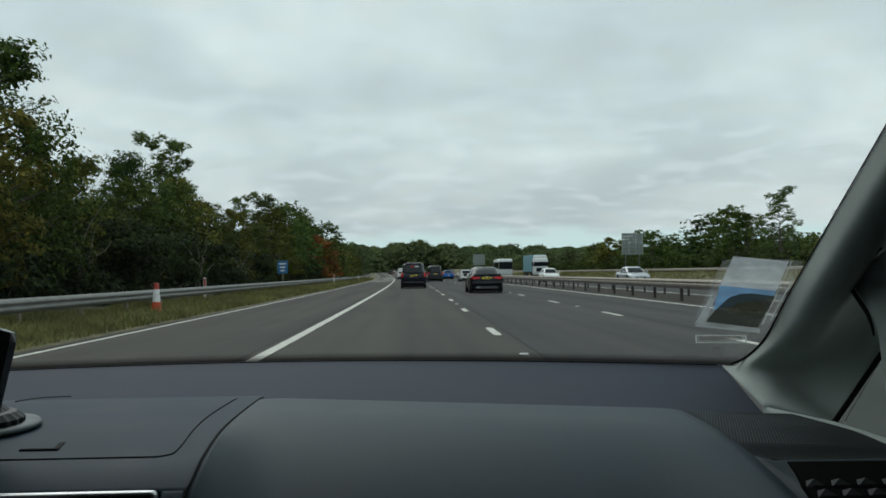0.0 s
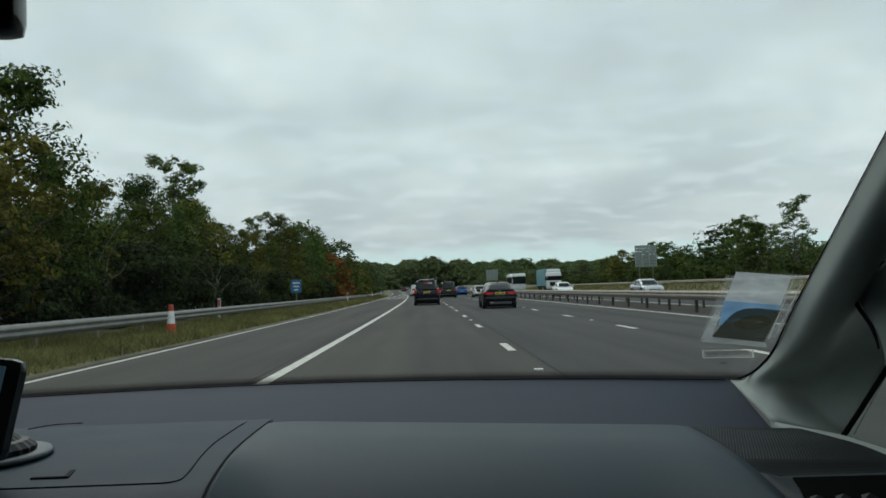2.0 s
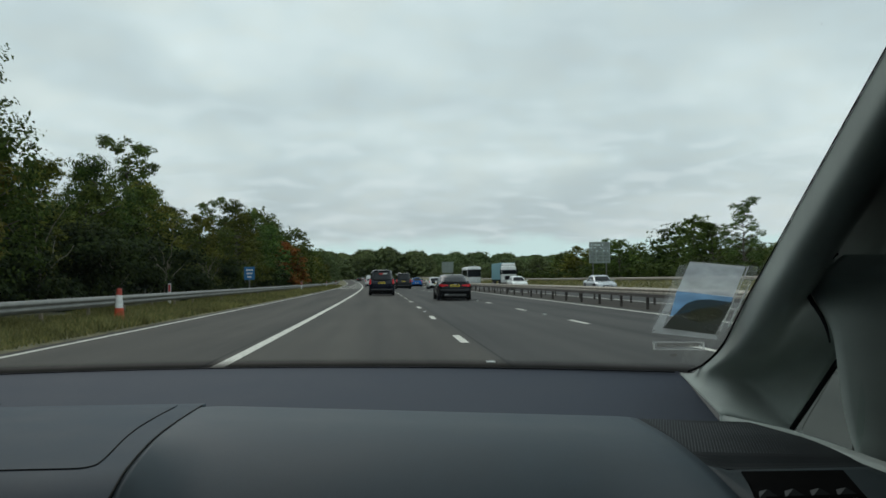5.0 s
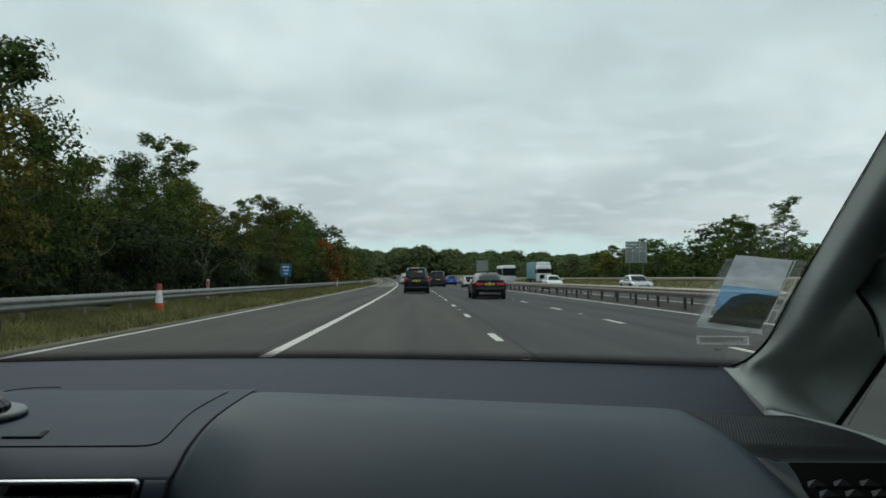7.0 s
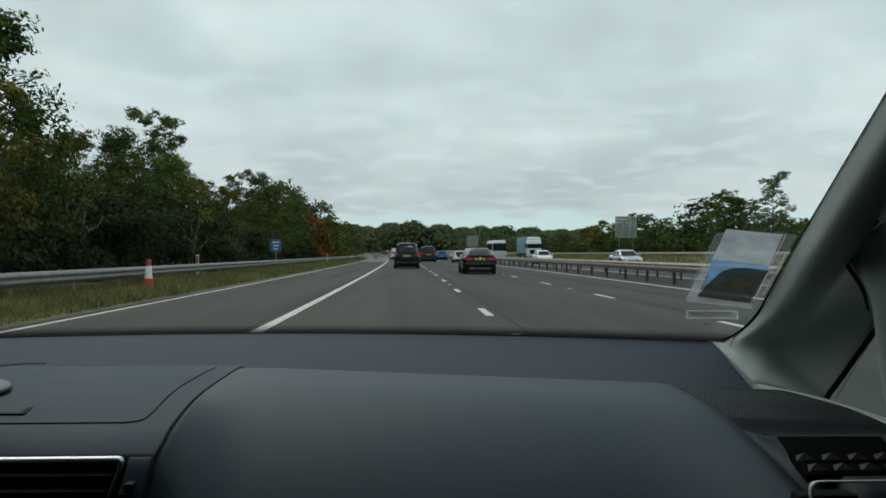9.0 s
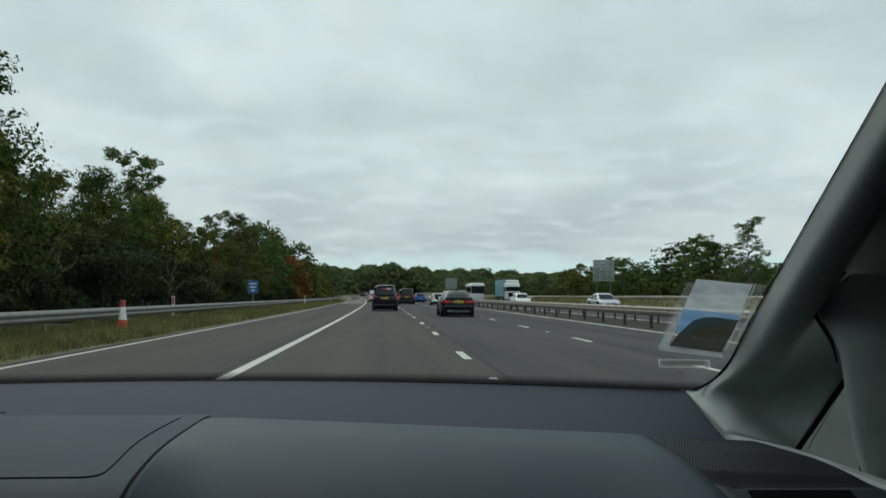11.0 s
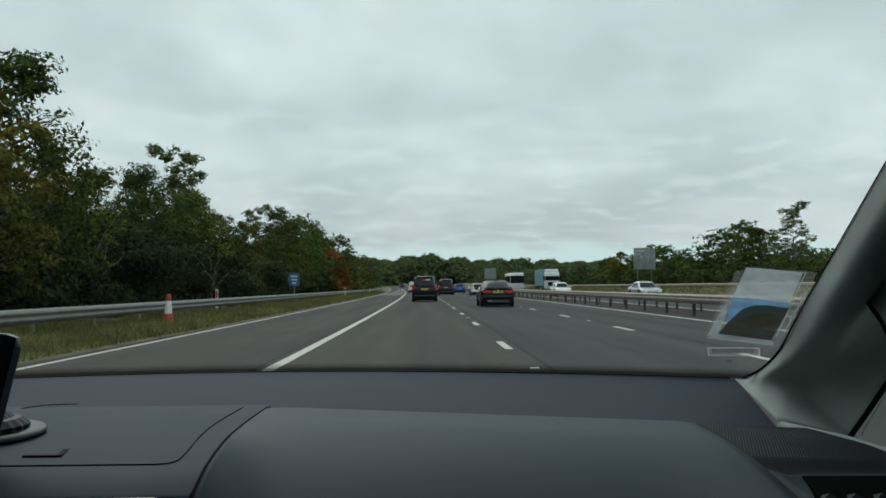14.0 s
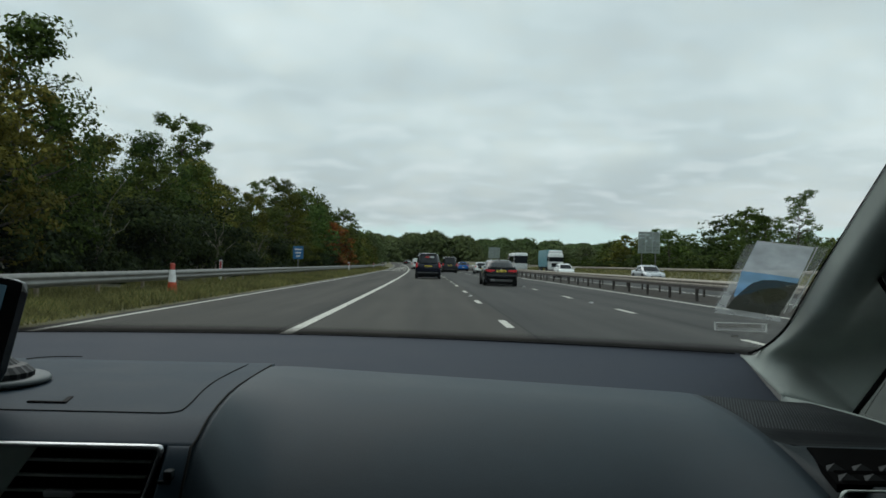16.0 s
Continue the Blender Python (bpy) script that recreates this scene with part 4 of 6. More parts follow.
shell("rear_wall", boxed(-1.2, 0.6, -1.86, -1.8, 0.35, 1.5, 0.0), SEAT, "unseen closed rear end of the cabin, keeps daylight out", "wall")
shell("centre_pillar", boxed(0.53, 0.60, -0.62, -0.48, 0.9, 1.5, 0.02), LINING, "unseen grey centre pillar", "pillar")
shell("pillar_left", tube([(-1.10, 1.02, 0.98), (-1.06, 0.6, 1.27), (-1.0, 0.25, 1.5)], 0.045, 10), PILLAR, "pale grey windscreen pillar on the passenger side", "pillar")
for name, x in (("driver_seat", 0.02), ("passenger_seat", -0.68)):
    seat = thing(name, "dark cloth front seat of the car", "car seat")
    part("cushion", boxed(x - 0.25, x + 0.25, -0.55, -0.02, 0.35, 0.60, 0.05), SEAT, seat, smooth=True)
    part("backrest", boxed(x - 0.25, x + 0.25, -0.80, -0.62, 0.55, 1.20, 0.05), SEAT, seat, smooth=True)
    part("headrest", boxed(x - 0.13, x + 0.13, -0.82, -0.70, 1.22, 1.40, 0.04), SEAT, seat, smooth=True)

# satellite navigator on its dashboard disc
nav = thing("satellite_navigator", "black satellite navigator on a round dashboard mount", "navigator")
disc = lathe([(0.0001, 0.0), (0.062, 0.0), (0.066, 0.003), (0.064, 0.006), (0.03, 0.008), (0.0001, 0.008)], 40, Matrix.Translation((-0.424, 0.742, 1.0015)))
part("mount_disc", disc, mat("grey_mount", (0.065, 0.078, 0.08), 0.45, scale=20), nav, "grey adhesive disc", smooth=True)
bm = bmesh.new()
rings = [[bm.verts.new((-0.412 + r * (1 + (0.035 if i % 2 else 0.0)) * math.cos(math.tau * i / 48), 0.735 + r * (1 + (0.035 if i % 2 else 0.0)) * math.sin(math.tau * i / 48), z)) for i in range(48)]
         for r, z in ((0.042, 1.0085), (0.0425, 1.013), (0.036, 1.0185), (0.030, 1.0195), (0.024, 1.0245), (0.010, 1.026))]
for p, q in zip(rings, rings[1:]):
    for i in range(48):
        bm.faces.new((p[i], p[(i + 1) % 48], q[(i + 1) % 48], q[i]))
bm.faces.new(rings[-1])
part("suction_cup", bm, mat("ribbed_black_plastic", (0.006, 0.007, 0.008), 0.45, scale=40, vary=0.1, spec=0.2), nav, "ribbed black suction cup")
part("stem", tube([(-0.43, 0.735, 1.035), (-0.44, 0.70, 1.055), (-0.44, 0.668, 1.065)], 0.009, 10), BLACK, nav, smooth=True)
tilt = Matrix.Translation((-0.433, 0.640, 1.0660)) @ Matrix.Rotation(radians(-14), 4, "X") @ Matrix.Rotation(radians(10), 4, "Z") @ Matrix.Rotation(radians(6), 4, "Y")
bm = boxed(-0.085, 0.094, -0.010, 0.012, -0.038, 0.046, 0.0105)
bm.transform(tilt)
part("case", bm, GLOSS_BLACK, nav, smooth=False)
bm = boxed(-0.074, 0.081, -0.0114, -0.008, -0.024, 0.038, 0.001)
bm.transform(tilt)
part("screen", bm, SCREEN, nav, "dim blue-grey screen")

# rear-view mirror
mirror = thing("rear_view_mirror", "black-backed rear-view mirror hanging from the windscreen", "mirror")
tm = Matrix.Translation((-0.341, 0.42, 1.331)) @ Matrix.Rotation(radians(8), 4, "Z")
bm = boxed(-0.115, 0.115, -0.012, 0.022, -0.034, 0.034, 0.011)
bm.transform(tm)
part("housing", bm, GLOSS_BLACK, mirror, smooth=True)
bm = boxed(-0.106, 0.106, -0.0135, -0.0125, -0.026, 0.026, 0.0)
bm.transform(tm)
part("mirror_glass", bm, MIRROR, mirror)
part("arm", tube([(-0.335, 0.44, 1.345), (-0.34, 0.47, 1.40), (-0.34, 0.50, 1.455)], 0.008, 8), BLACK, mirror, smooth=True)

# clear pouch with a leaflet, stuck inside the windscreen
def glass_quad(a, b, c, d, lift, nu=8, nv=8, curl=0.0):
    """A patch on the glass between four (x, y) corners: top left, top right, bottom right, bottom left."""
    A, B, C, D = (Vector((*p, 0)) for p in (a, b, c, d))
    def at(u, v):
        p = A.lerp(B, u).lerp(D.lerp(C, u), v)
        return on_glass(p.x, p.y, lift + curl * math.sin(u * math.pi) * v)
    return surface(at, span(0, 1, nu), span(0, 1, nv))
pouch = thing("permit_pouch", "clear plastic pouch with printed leaflet stuck on the windscreen", "pouch")
sleeve = part("sleeve", glass_quad((0.3435, 0.916), (0.4105, 0.8885), (0.4270, 1.010), (0.3500, 1.036), 0.002), SLEEVE, pouch, "creased clear sleeve")
part("sleeve_flap", glass_quad((0.4105, 0.8885), (0.4225, 0.886), (0.4330, 0.985), (0.4270, 1.010), 0.0025, curl=0.004), SLEEVE, pouch, "loose clear flap")
paper = part("leaflet", glass_quad((0.3505, 0.9043), (0.4080, 0.8900), (0.4160, 0.9425), (0.3545, 0.9575), 0.004), PAPER, pouch, "thin pale grey paper")
blue = part("blue_print", glass_quad((0.3540, 0.9577), (0.4160, 0.9427), (0.4175, 0.9520), (0.3625, 1.0060), 0.004), PRINT_BLUE, pouch, "pale blue printed band")
part("crease", tube([on_glass(0.4105 + 0.0160 * t, 0.8885 + 0.1195 * t, 0.004) for t in span(0, 1, 9)], 0.0006, 5), PRINT_WHITE, pouch, "pale fold")
part("top_edge", tube([on_glass(0.3505 + 0.0575 * t, 0.9041 - 0.0143 * t, 0.005) for t in span(0, 1, 9)], 0.0005, 5), PRINT_WHITE, pouch, "pale torn edge")
def hill(u, v):
    top = float(np.interp(u, (0, 0.05, 0.16, 0.33, 0.56, 0.8, 1.0), (1.025, 1.0, 0.972, 0.9605, 0.9545, 0.9515, 0.949)))
    low = float(np.interp(u, (0, 0.10, 0.30, 1.0), (1.0275, 1.0305, 1.0300, 1.0140)))
    return on_glass(0.3614 + (0.0561 + 0.0049 * v) * u, top + (low - top) * v, 0.006)
part("dark_print", surface(hill, span(0, 1, 24), span(0, 1, 8)), PRINT_DARK, pouch, "dark rounded printed picture")
def olive(u, v):
    a, r = u * math.tau, v
    return on_glass(0.3960 + 0.019 * r * math.cos(a), 0.982 - 0.40 * (0.019 * r * math.cos(a)) + 0.015 * r * math.sin(a), 0.0075)
part("olive_print", surface(olive, span(0, 1, 25), span(0.05, 1, 5)), PRINT_OLIVE, pouch, "faded olive patch")
part("lower_haze_strip", glass_quad((0.3540, 1.026), (0.4225, 1.011), (0.4270, 1.020), (0.3490, 1.040), 0.009), HAZE, pouch, "hazy pale edge")
part("side_haze_strip", glass_quad((0.3475, 0.962), (0.3535, 0.960), (0.3585, 1.024), (0.3480, 1.036), 0.009), HAZE, pouch, "hazy pale edge")
for ob in pouch.children:
    ob.visible_shadow = False
for px, py, r in ((0.352, 0.62, 0.0006), (0.30, 0.70, 0.0006), (0.10, 0.86, 0.0006), (-0.22, 0.80, 0.0006)):
    c = on_glass(px, py, 0.001)
    speck = part("dirt_speck", lathe([(0.0001, 0), (r, 0), (r * 0.7, r * 0.5), (0.0001, r * 0.6)], 8, Matrix.Translation(c)), DASH_DARK)
    tagged(speck, "tiny dried dirt speck on the windscreen", "dirt speck")
sticker = thing("windscreen_sticker", "small clear oblong sticker with pale border and unreadable bar", "sticker")
cs = [(0.3598, 1.0662), (0.4186, 1.0385), (0.4254, 1.0550), (0.3663, 1.0830)]
part("film", glass_quad(*cs, 0.002), SLEEVE, sticker)
def inset(p, q, f):
    return (p[0] + (q[0] - p[0]) * f, p[1] + (q[1] - p[1]) * f)
for a, b, c, d, w in ((0, 1, 2, 3, 0.10), (1, 2, 3, 0, 0.035), (2, 3, 0, 1, 0.10), (3, 0, 1, 2, 0.035)):
    part("border", glass_quad(cs[a], cs[b], inset(cs[b], cs[c], w), inset(cs[a], cs[d], w), 0.003, 4, 2), PRINT_WHITE, sticker)
part("text_bar", glass_quad((0.3655, 1.0670), (0.4130, 1.0433), (0.4168, 1.0513), (0.3690, 1.0755), 0.003, 4, 2), PRINT_FAINT, sticker)
part("text_bar", glass_quad((0.389, 1.0830), (0.397, 1.0785), (0.399, 1.0825), (0.391, 1.0870), 0.003, 3, 2), PRINT_FAINT, sticker)

# the outside of this car, plain
own = thing("camera_car", "plain dark grey car body round the cabin", "car")
OWN_PAINT = mat("own_car_paint", (0.05, 0.052, 0.055), 0.35, scale=2.0, vary=0.08, spec=0.3)
bm = surface(lambda y, k: Vector((-0.32 + 0.88 * k * (1 - 0.10 * max(0, y - 1.5)), y, (0.955 - 0.05 * (y - 1.2) - 0.22 * max(0, y - 1.55) ** 2) - 0.10 * abs(k) ** 4)), span(1.13, 2.10, 16), span(-1, 1, 16), 0.03)
part("bonnet", bm, OWN_PAINT, own, smooth=True)
part("nose", boxed(-1.14, 0.50, 1.95, 2.22, 0.22, 0.80, 0.08), OWN_PAINT, own, smooth=True)
for sx, x in ((-1, -1.26), (1, 0.66)):
    part("wing", boxed(min(x, x - sx * 0.14), max(x, x - sx * 0.14), 0.98, 2.10, 0.30, 0.84, 0.06), OWN_PAINT, own, smooth=True)
    part("side_skin", boxed(min(x, x - sx * 0.03), max(x, x - sx * 0.03), -1.95, 0.98, 0.22, 0.90, 0.012), OWN_PAINT, own, smooth=True)
    for y in (1.55, -1.15):
        turn = Matrix.Translation((x - sx * 0.11, y, 0.315)) @ Matrix.Rotation(radians(90), 4, "Y")
        wh = part("wheel", lathe([(0.19, -0.10), (0.29, -0.10), (0.315, -0.07), (0.315, 0.07), (0.29, 0.10), (0.19, 0.10)], 24, turn), BLACK, own)
        part("rim", lathe([(0.20, -0.07), (0.20, 0.07), (0.05, 0.09), (0.0001, 0.09)], 20, turn), CHROME, wh)
part("tail", boxed(-1.24, 0.64, -2.05, -1.88, 0.22, 1.20, 0.05), OWN_PAINT, own, smooth=True)
part("roof_skin", boxed(-1.20, 0.60, -1.90, 0.26, 1.565, 1.60, 0.015), OWN_PAINT, own, smooth=True)
part("underside", boxed(-1.18, 0.58, -1.9, 2.0, 0.18, 0.27, 0.0), BLACK, own)

# ---------------------------------------------------------------- traffic
CAR_GLASS = mat("tinted_car_glass", (0.010, 0.012, 0.014), 0.12, scale=3, vary=0.1, spec=0.12)
REAR_GLASS = mat("reflecting_rear_glass", (0.016, 0.019, 0.022), 0.12, scale=1.5, vary=0.3, spec=0.32)
BUMPER_GREY = mat("grey_bumper_plastic", (0.07, 0.07, 0.07), 0.6, scale=10, vary=0.1)
TYRE = mat("tyre_rubber", (0.012, 0.012, 0.012), 0.85, scale=20, vary=0.2)
ALLOY = mat("alloy_wheel", (0.38, 0.38, 0.39), 0.35, 0.8, scale=12, vary=0.1)
RED_LAMP = mat("red_lamp_lens", (0.65, 0.014, 0.022), 0.2, scale=10, vary=0.1, coat=0.5)
CLEAR_LAMP = mat("clear_lamp_lens", (0.75, 0.76, 0.78), 0.12, 0.2, scale=10, vary=0.1, coat=0.5)
PLATE_Y = mat("yellow_plate", (0.92, 0.66, 0.04), 0.4, scale=15, vary=0.06)
PLATE_W = mat("white_plate", (0.75, 0.75, 0.72), 0.4, scale=15, vary=0.06)
INK = mat("plate_ink", (0.01, 0.01, 0.01), 0.5)
STICK_RED = mat("red_sticker", (0.45, 0.03, 0.03), 0.5)
STICK_WHITE = mat("white_sticker", (0.7, 0.7, 0.7), 0.5)


def paint(name, color, metal=0.0, spec=0.3):
    return mat(name, color, 0.20, metal, scale=2.0, vary=0.08, spec=spec, coat=0.15)


def loft(rings, cap=True):
    bm = bmesh.new()
    vs = [[bm.verts.new(p) for p in r] for r in rings]
    n = len(rings[0])
    for a, b in zip(vs, vs[1:]):
        for k in range(n):
            bm.faces.new((a[k], a[(k + 1) % n], b[(k + 1) % n], b[k]))
    if cap:
        bm.faces.new(vs[0][::-1])
        bm.faces.new(vs[-1])
    bmesh.ops.recalc_face_normals(bm, faces=bm.faces)
    return bm


def body_ring(y, w, low, top):
    """A section of the lower body: tucked sill, full flank, a crease at the shoulder, flat deck."""
    h = top - low
    half = [(0.76 * w, low), (0.90 * w, low + 0.02), (0.955 * w, low + 0.09), (0.985 * w, low + 0.30 * h), (w, low + 0.55 * h), (0.992 * w, low + 0.74 * h), (0.975 * w, top - 0.105),
            (0.945 * w, top - 0.05), (0.89 * w, top - 0.015), (0.78 * w, top)]
    return [(x, y, z) for x, z in half] + [(-x, y, z) for x, z in reversed(half)]


def wheel(parent, x, y, r=0.33, w=0.21):
    turn = Matrix.Translation((x, y, r)) @ Matrix.Rotation(radians(90), 4, "Y")
    ob = part("wheel", lathe([(r * 0.62, -w / 2), (r * 0.93, -w / 2), (r, -w / 2 + 0.03), (r, w / 2 - 0.03), (r * 0.93, w / 2), (r * 0.62, w / 2)], 24, turn), TYRE, parent, "black tyre", smooth=False)
    side = 1 if x > 0 else -1
    bm = lathe([(r * 0.63, side * w * 0.40 - 0.02), (r * 0.63, side * w * 0.40), (0.05, side * w * 0.47), (0.0001, side * w * 0.47)], 20, turn)
    part("rim", bm, ALLOY, ob)
    for k in range(5):
        sp = boxed(-0.02, 0.02, 0.05, r * 0.62, side * w * 0.47 - 0.01, side * w * 0.47 + 0.012)
        sp.transform(turn @ Matrix.Rotation(k * math.tau / 5, 4, "Z"))
        part("spoke", sp, ALLOY, ob)


STYLES = {
    # length, half width, height, belt, deck at the tail, bonnet, greenhouse foot (rear, front), roof (rear, front), roof half width
    "saloon": (4.63, 0.905, 1.43, 0.93, 0.985, 0.90, 0.46, 3.45, 1.20, 2.62, 0.66),
    "hatch": (3.97, 0.86, 1.47, 0.95, 0.97, 0.92, 0.06, 3.10, 0.42, 2.35, 0.60),
    "suv": (4.20, 0.90, 1.54, 1.00, 1.03, 0.98, 0.06, 3.25, 0.45, 2.50, 0.63),
    "mpv": (4.90, 0.95, 1.92, 1.12, 1.14, 1.10, 0.03, 4.25, 0.20, 3.40, 0.74),
    "van": (5.00, 1.00, 2.05, 1.15, 1.18, 1.10, 0.02, 4.45, 0.16, 3.65, 0.80),
}


def vehicle(name, label, category, style, body, at, oncoming=False, windows=True, extras=None, lamps="wide"):
    L, W, H, belt, deck, bonnet, g0, g1, r0, r1, rw = STYLES[style]
    car = thing(name, label, category, group="motorway traffic")
    rings = []
    for y, wf, low, top in ((0.0, 0.80, 0.40, deck - 0.14), (0.02, 0.88, 0.35, deck - 0.07), (0.07, 0.945, 0.31, deck - 0.03), (0.15, 0.98, 0.28, deck - 0.008), (0.28, 1.0, 0.25, deck), (L * 0.25, 1.0, 0.19, max(belt, deck - 0.03)),
                            (L * 0.5, 1.0, 0.19, belt), (L * 0.68, 1.0, 0.19, belt - 0.01), (L * 0.82, 0.985, 0.20, bonnet - 0.02), (L * 0.92, 0.94, 0.22, bonnet - 0.10), (L * 0.975, 0.87, 0.28, bonnet - 0.18), (L, 0.78, 0.38, bonnet - 0.28)):
        rings.append(body_ring(y, W * wf, low, top))
    part("body", loft(rings), body, car, smooth=True)
    # the upper body narrows upwards and rounds over into the roof; the panes lie on it
    z0, power = belt - 0.06, 5.0

    def plan(z):
        """Middle, half length and half width of the upper body at height z."""
        t = min(1.0, (z - z0) / (H - z0))
        f = min(1.0, t / 0.90) ** 1.12
        crown = max(0.0, (t - 0.86) / 0.14) ** 2
        ya, yb = g0 + (r0 - g0) * f + 0.30 * crown, g1 + (r1 - g1) * f - 0.35 * crown
        return (ya + yb) / 2, (yb - ya) / 2, (W * 0.925 + (rw - W * 0.925) * f) * (1 - 0.34 * crown)

    def upper(z):
        yc, ly, w = plan(z)
        out = []
        for k in range(40):
            a = math.tau * k / 40
            c, q = math.cos(a), math.sin(a)
            out.append((w * math.copysign(abs(c) ** (2 / power), c), yc + ly * math.copysign(abs(q) ** (2 / power), q), z))
        return out

    def end_y(x, z, side, lift):
        yc, ly, w = plan(z)
        return yc + side * (ly * max(0.0, 1 - min(1.0, abs(x) / w) ** power) ** (1 / power) + lift)

    def side_x(y, z, lift):
        yc, ly, w = plan(z)
        return w * max(0.0, 1 - min(1.0, abs(y - yc) / ly) ** power) ** (1 / power) + lift

    part("upper_body", loft([upper(z0 + (H - z0) * t) for t in (0, 0.2, 0.4, 0.6, 0.76, 0.86, 0.92, 0.96, 0.985, 1.0)]), body, car, smooth=True)
    top_z = H - 0.145
    if windows:
        for sy, name_, low, share, glass in ((-1, "rear_window", belt + 0.035, 0.86, REAR_GLASS), (1, "front_window", belt + 0.01, 0.90, CAR_GLASS)):
            if style == "saloon" and sy < 0:
                low = deck + 0.01
            if style in ("mpv", "van") and sy < 0:
                low, share = belt - 0.02, 0.89

            def pane(u, v):
                z = low + (top_z + 0.03 - low) * v
                x = plan(z)[2] * share * (2 * u - 1)
                return Vector((x, end_y(x, z, sy, 0.010), z))
            part(name_, surface(pane, span(0, 1, 13), span(0, 1, 7), 0.012, (0, -sy, 0)), glass, car, "dark rear window" if sy < 0 else "dark windscreen", smooth=True)
        for sx in (-1, 1):
            cuts = (0.10, 0.40, 0.68) if style in ("mpv", "van") else (0.19, 0.50)
            for i, a in enumerate(cuts):
                b = (cuts + (0.90,))[i + 1] - 0.025

                def pane(u, v):
                    z = belt + 0.02 + (top_z - belt - 0.02) * v
                    yc, ly, w = plan(z)
                    y = yc - ly + 2 * ly * (a + (b - a) * u)
                    return Vector((sx * side_x(y, z, 0.008), y, z))
                part("side_window", surface(pane, span(0, 1, 8), span(0, 1, 6), 0.010, (-sx, 0, 0)), CAR_GLASS, car, "dark tinted side window", smooth=True)
    for sx in (-1, 1):
        mir = boxed(-0.11, 0.11, -0.05, 0.05, -0.07, 0.07, 0.03)
        mir.transform(Matrix.Translation((sx * (W + 0.07), g1 - 0.45, belt + 0.06)))
        part("wing_mirror", mir, body, car, smooth=True)
        for y in (L * 0.19, L * 0.80):
            wheel(car, sx * (W - 0.10), y, 0.33 if style in ("saloon", "hatch", "suv") else 0.35)
            part("wheel_arch", lathe([(0.37, -0.02), (0.40, -0.02), (0.40, 0.02), (0.37, 0.02)], 20, Matrix.Translation((sx * (W - 0.012), y, 0.35)) @ Matrix.Rotation(radians(90), 4, "Y")), BLACK, car)
        # tail lamps
        if lamps == "tall":
            part("tail_lamp", boxed(sx * W * 0.89 - 0.065, sx * W * 0.89 + 0.065, -0.025, 0.16, deck - 0.30, deck + 0.06, 0.025), RED_LAMP, car, "red tail lamp")
        elif lamps == "side":
            part("tail_lamp", boxed(sx * W * 0.86 - 0.065, sx * W * 0.86 + 0.065, -0.006, 0.14, deck - 0.17, deck + 0.03, 0.03), RED_LAMP, car, "red tail lamp")
        else:
            # a wedge that tapers towards the number plate and wraps the corner
            zt = deck - 0.15
            rings_l = []
            for xx, yy, h in ((0.40, -0.010, 0.045), (0.60, -0.016, 0.070), (0.80, -0.004, 0.085), (0.925, 0.055, 0.085), (0.972, 0.20, 0.060)):
                rings_l.append([(sx * W * xx, yy, zt + h * 0.6), (sx * W * xx, yy, zt - h), (sx * W * xx, yy + 0.10, zt - h), (sx * W * xx, yy + 0.10, zt + h * 0.6)])
            part("tail_lamp", loft(rings_l), RED_LAMP, car, "red wedge-shaped tail lamp")
        part("reflector", boxed(sx * W * 0.70 - 0.10, sx * W * 0.70 + 0.10, 0.0, 0.06, 0.445, 0.47, 0.01), RED_LAMP, car)
        part("headlamp", boxed(sx * W * 0.66 - 0.17, sx * W * 0.66 + 0.17, L - 0.28, L - 0.04, bonnet - 0.33, bonnet - 0.19, 0.03), CLEAR_LAMP, car, "clear headlamp")
    part("rear_bumper", boxed(-W * 0.80, W * 0.80, -0.030, 0.16, 0.27, 0.42, 0.03), BLACK, car, "black lower bumper")
    if style in ("saloon", "hatch", "suv"):
        part("bumper_cover", boxed(-W * 0.90, W * 0.90, -0.055, 0.30, 0.40, 0.64, 0.075), body, car, smooth=True)
    # low black box, added for the shade beneath the car
    part("underbody_shade_box", boxed(-W * 0.80, W * 0.80, 0.25, L - 0.4, 0.10, 0.26, 0.0), BLACK, car)
    part("front_grille", boxed(-W * 0.45, W * 0.45, L - 0.06, L + 0.012, 0.42, 0.58, 0.02), BLACK, car)
    plate_z = {"saloon": deck - 0.175, "suv": deck - 0.42, "hatch": deck - 0.30}.get(style, deck - 0.20)
    plate = part("number_plate", boxed(-0.26, 0.26, -0.03, 0.03, plate_z - 0.055, plate_z + 0.055, 0.006), PLATE_Y, car, "yellow number plate")
    part("plate_bar", boxed(-0.21, -0.02, -0.034, -0.028, plate_z - 0.03, plate_z + 0.03), INK, plate)
    part("plate_bar", boxed(0.04, 0.21, -0.034, -0.028, plate_z - 0.03, plate_z + 0.03), INK, plate)
    fp = part("number_plate", boxed(-0.26, 0.26, L - 0.01, L + 0.03, 0.40, 0.51, 0.006), PLATE_W, car, "white number plate")
    part("plate_bar", boxed(-0.20, 0.20, L + 0.026, L + 0.034, 0.43, 0.48), INK, fp)
    part("emblem", lathe([(0.0001, 0), (0.045, 0), (0.045, 0.012), (0.0001, 0.014)], 16, Matrix.Translation((0, 0.02, deck - 0.10)) @ Matrix.Rotation(radians(90), 4, "X")), ALLOY, car)
    if style in ("hatch", "suv", "mpv", "van"):
        part("roof_spoiler", boxed(-rw * 0.85, rw * 0.85, r0 - 0.06, r0 + 0.16, H - 0.09, H - 0.045, 0.02), body, car, smooth=True)
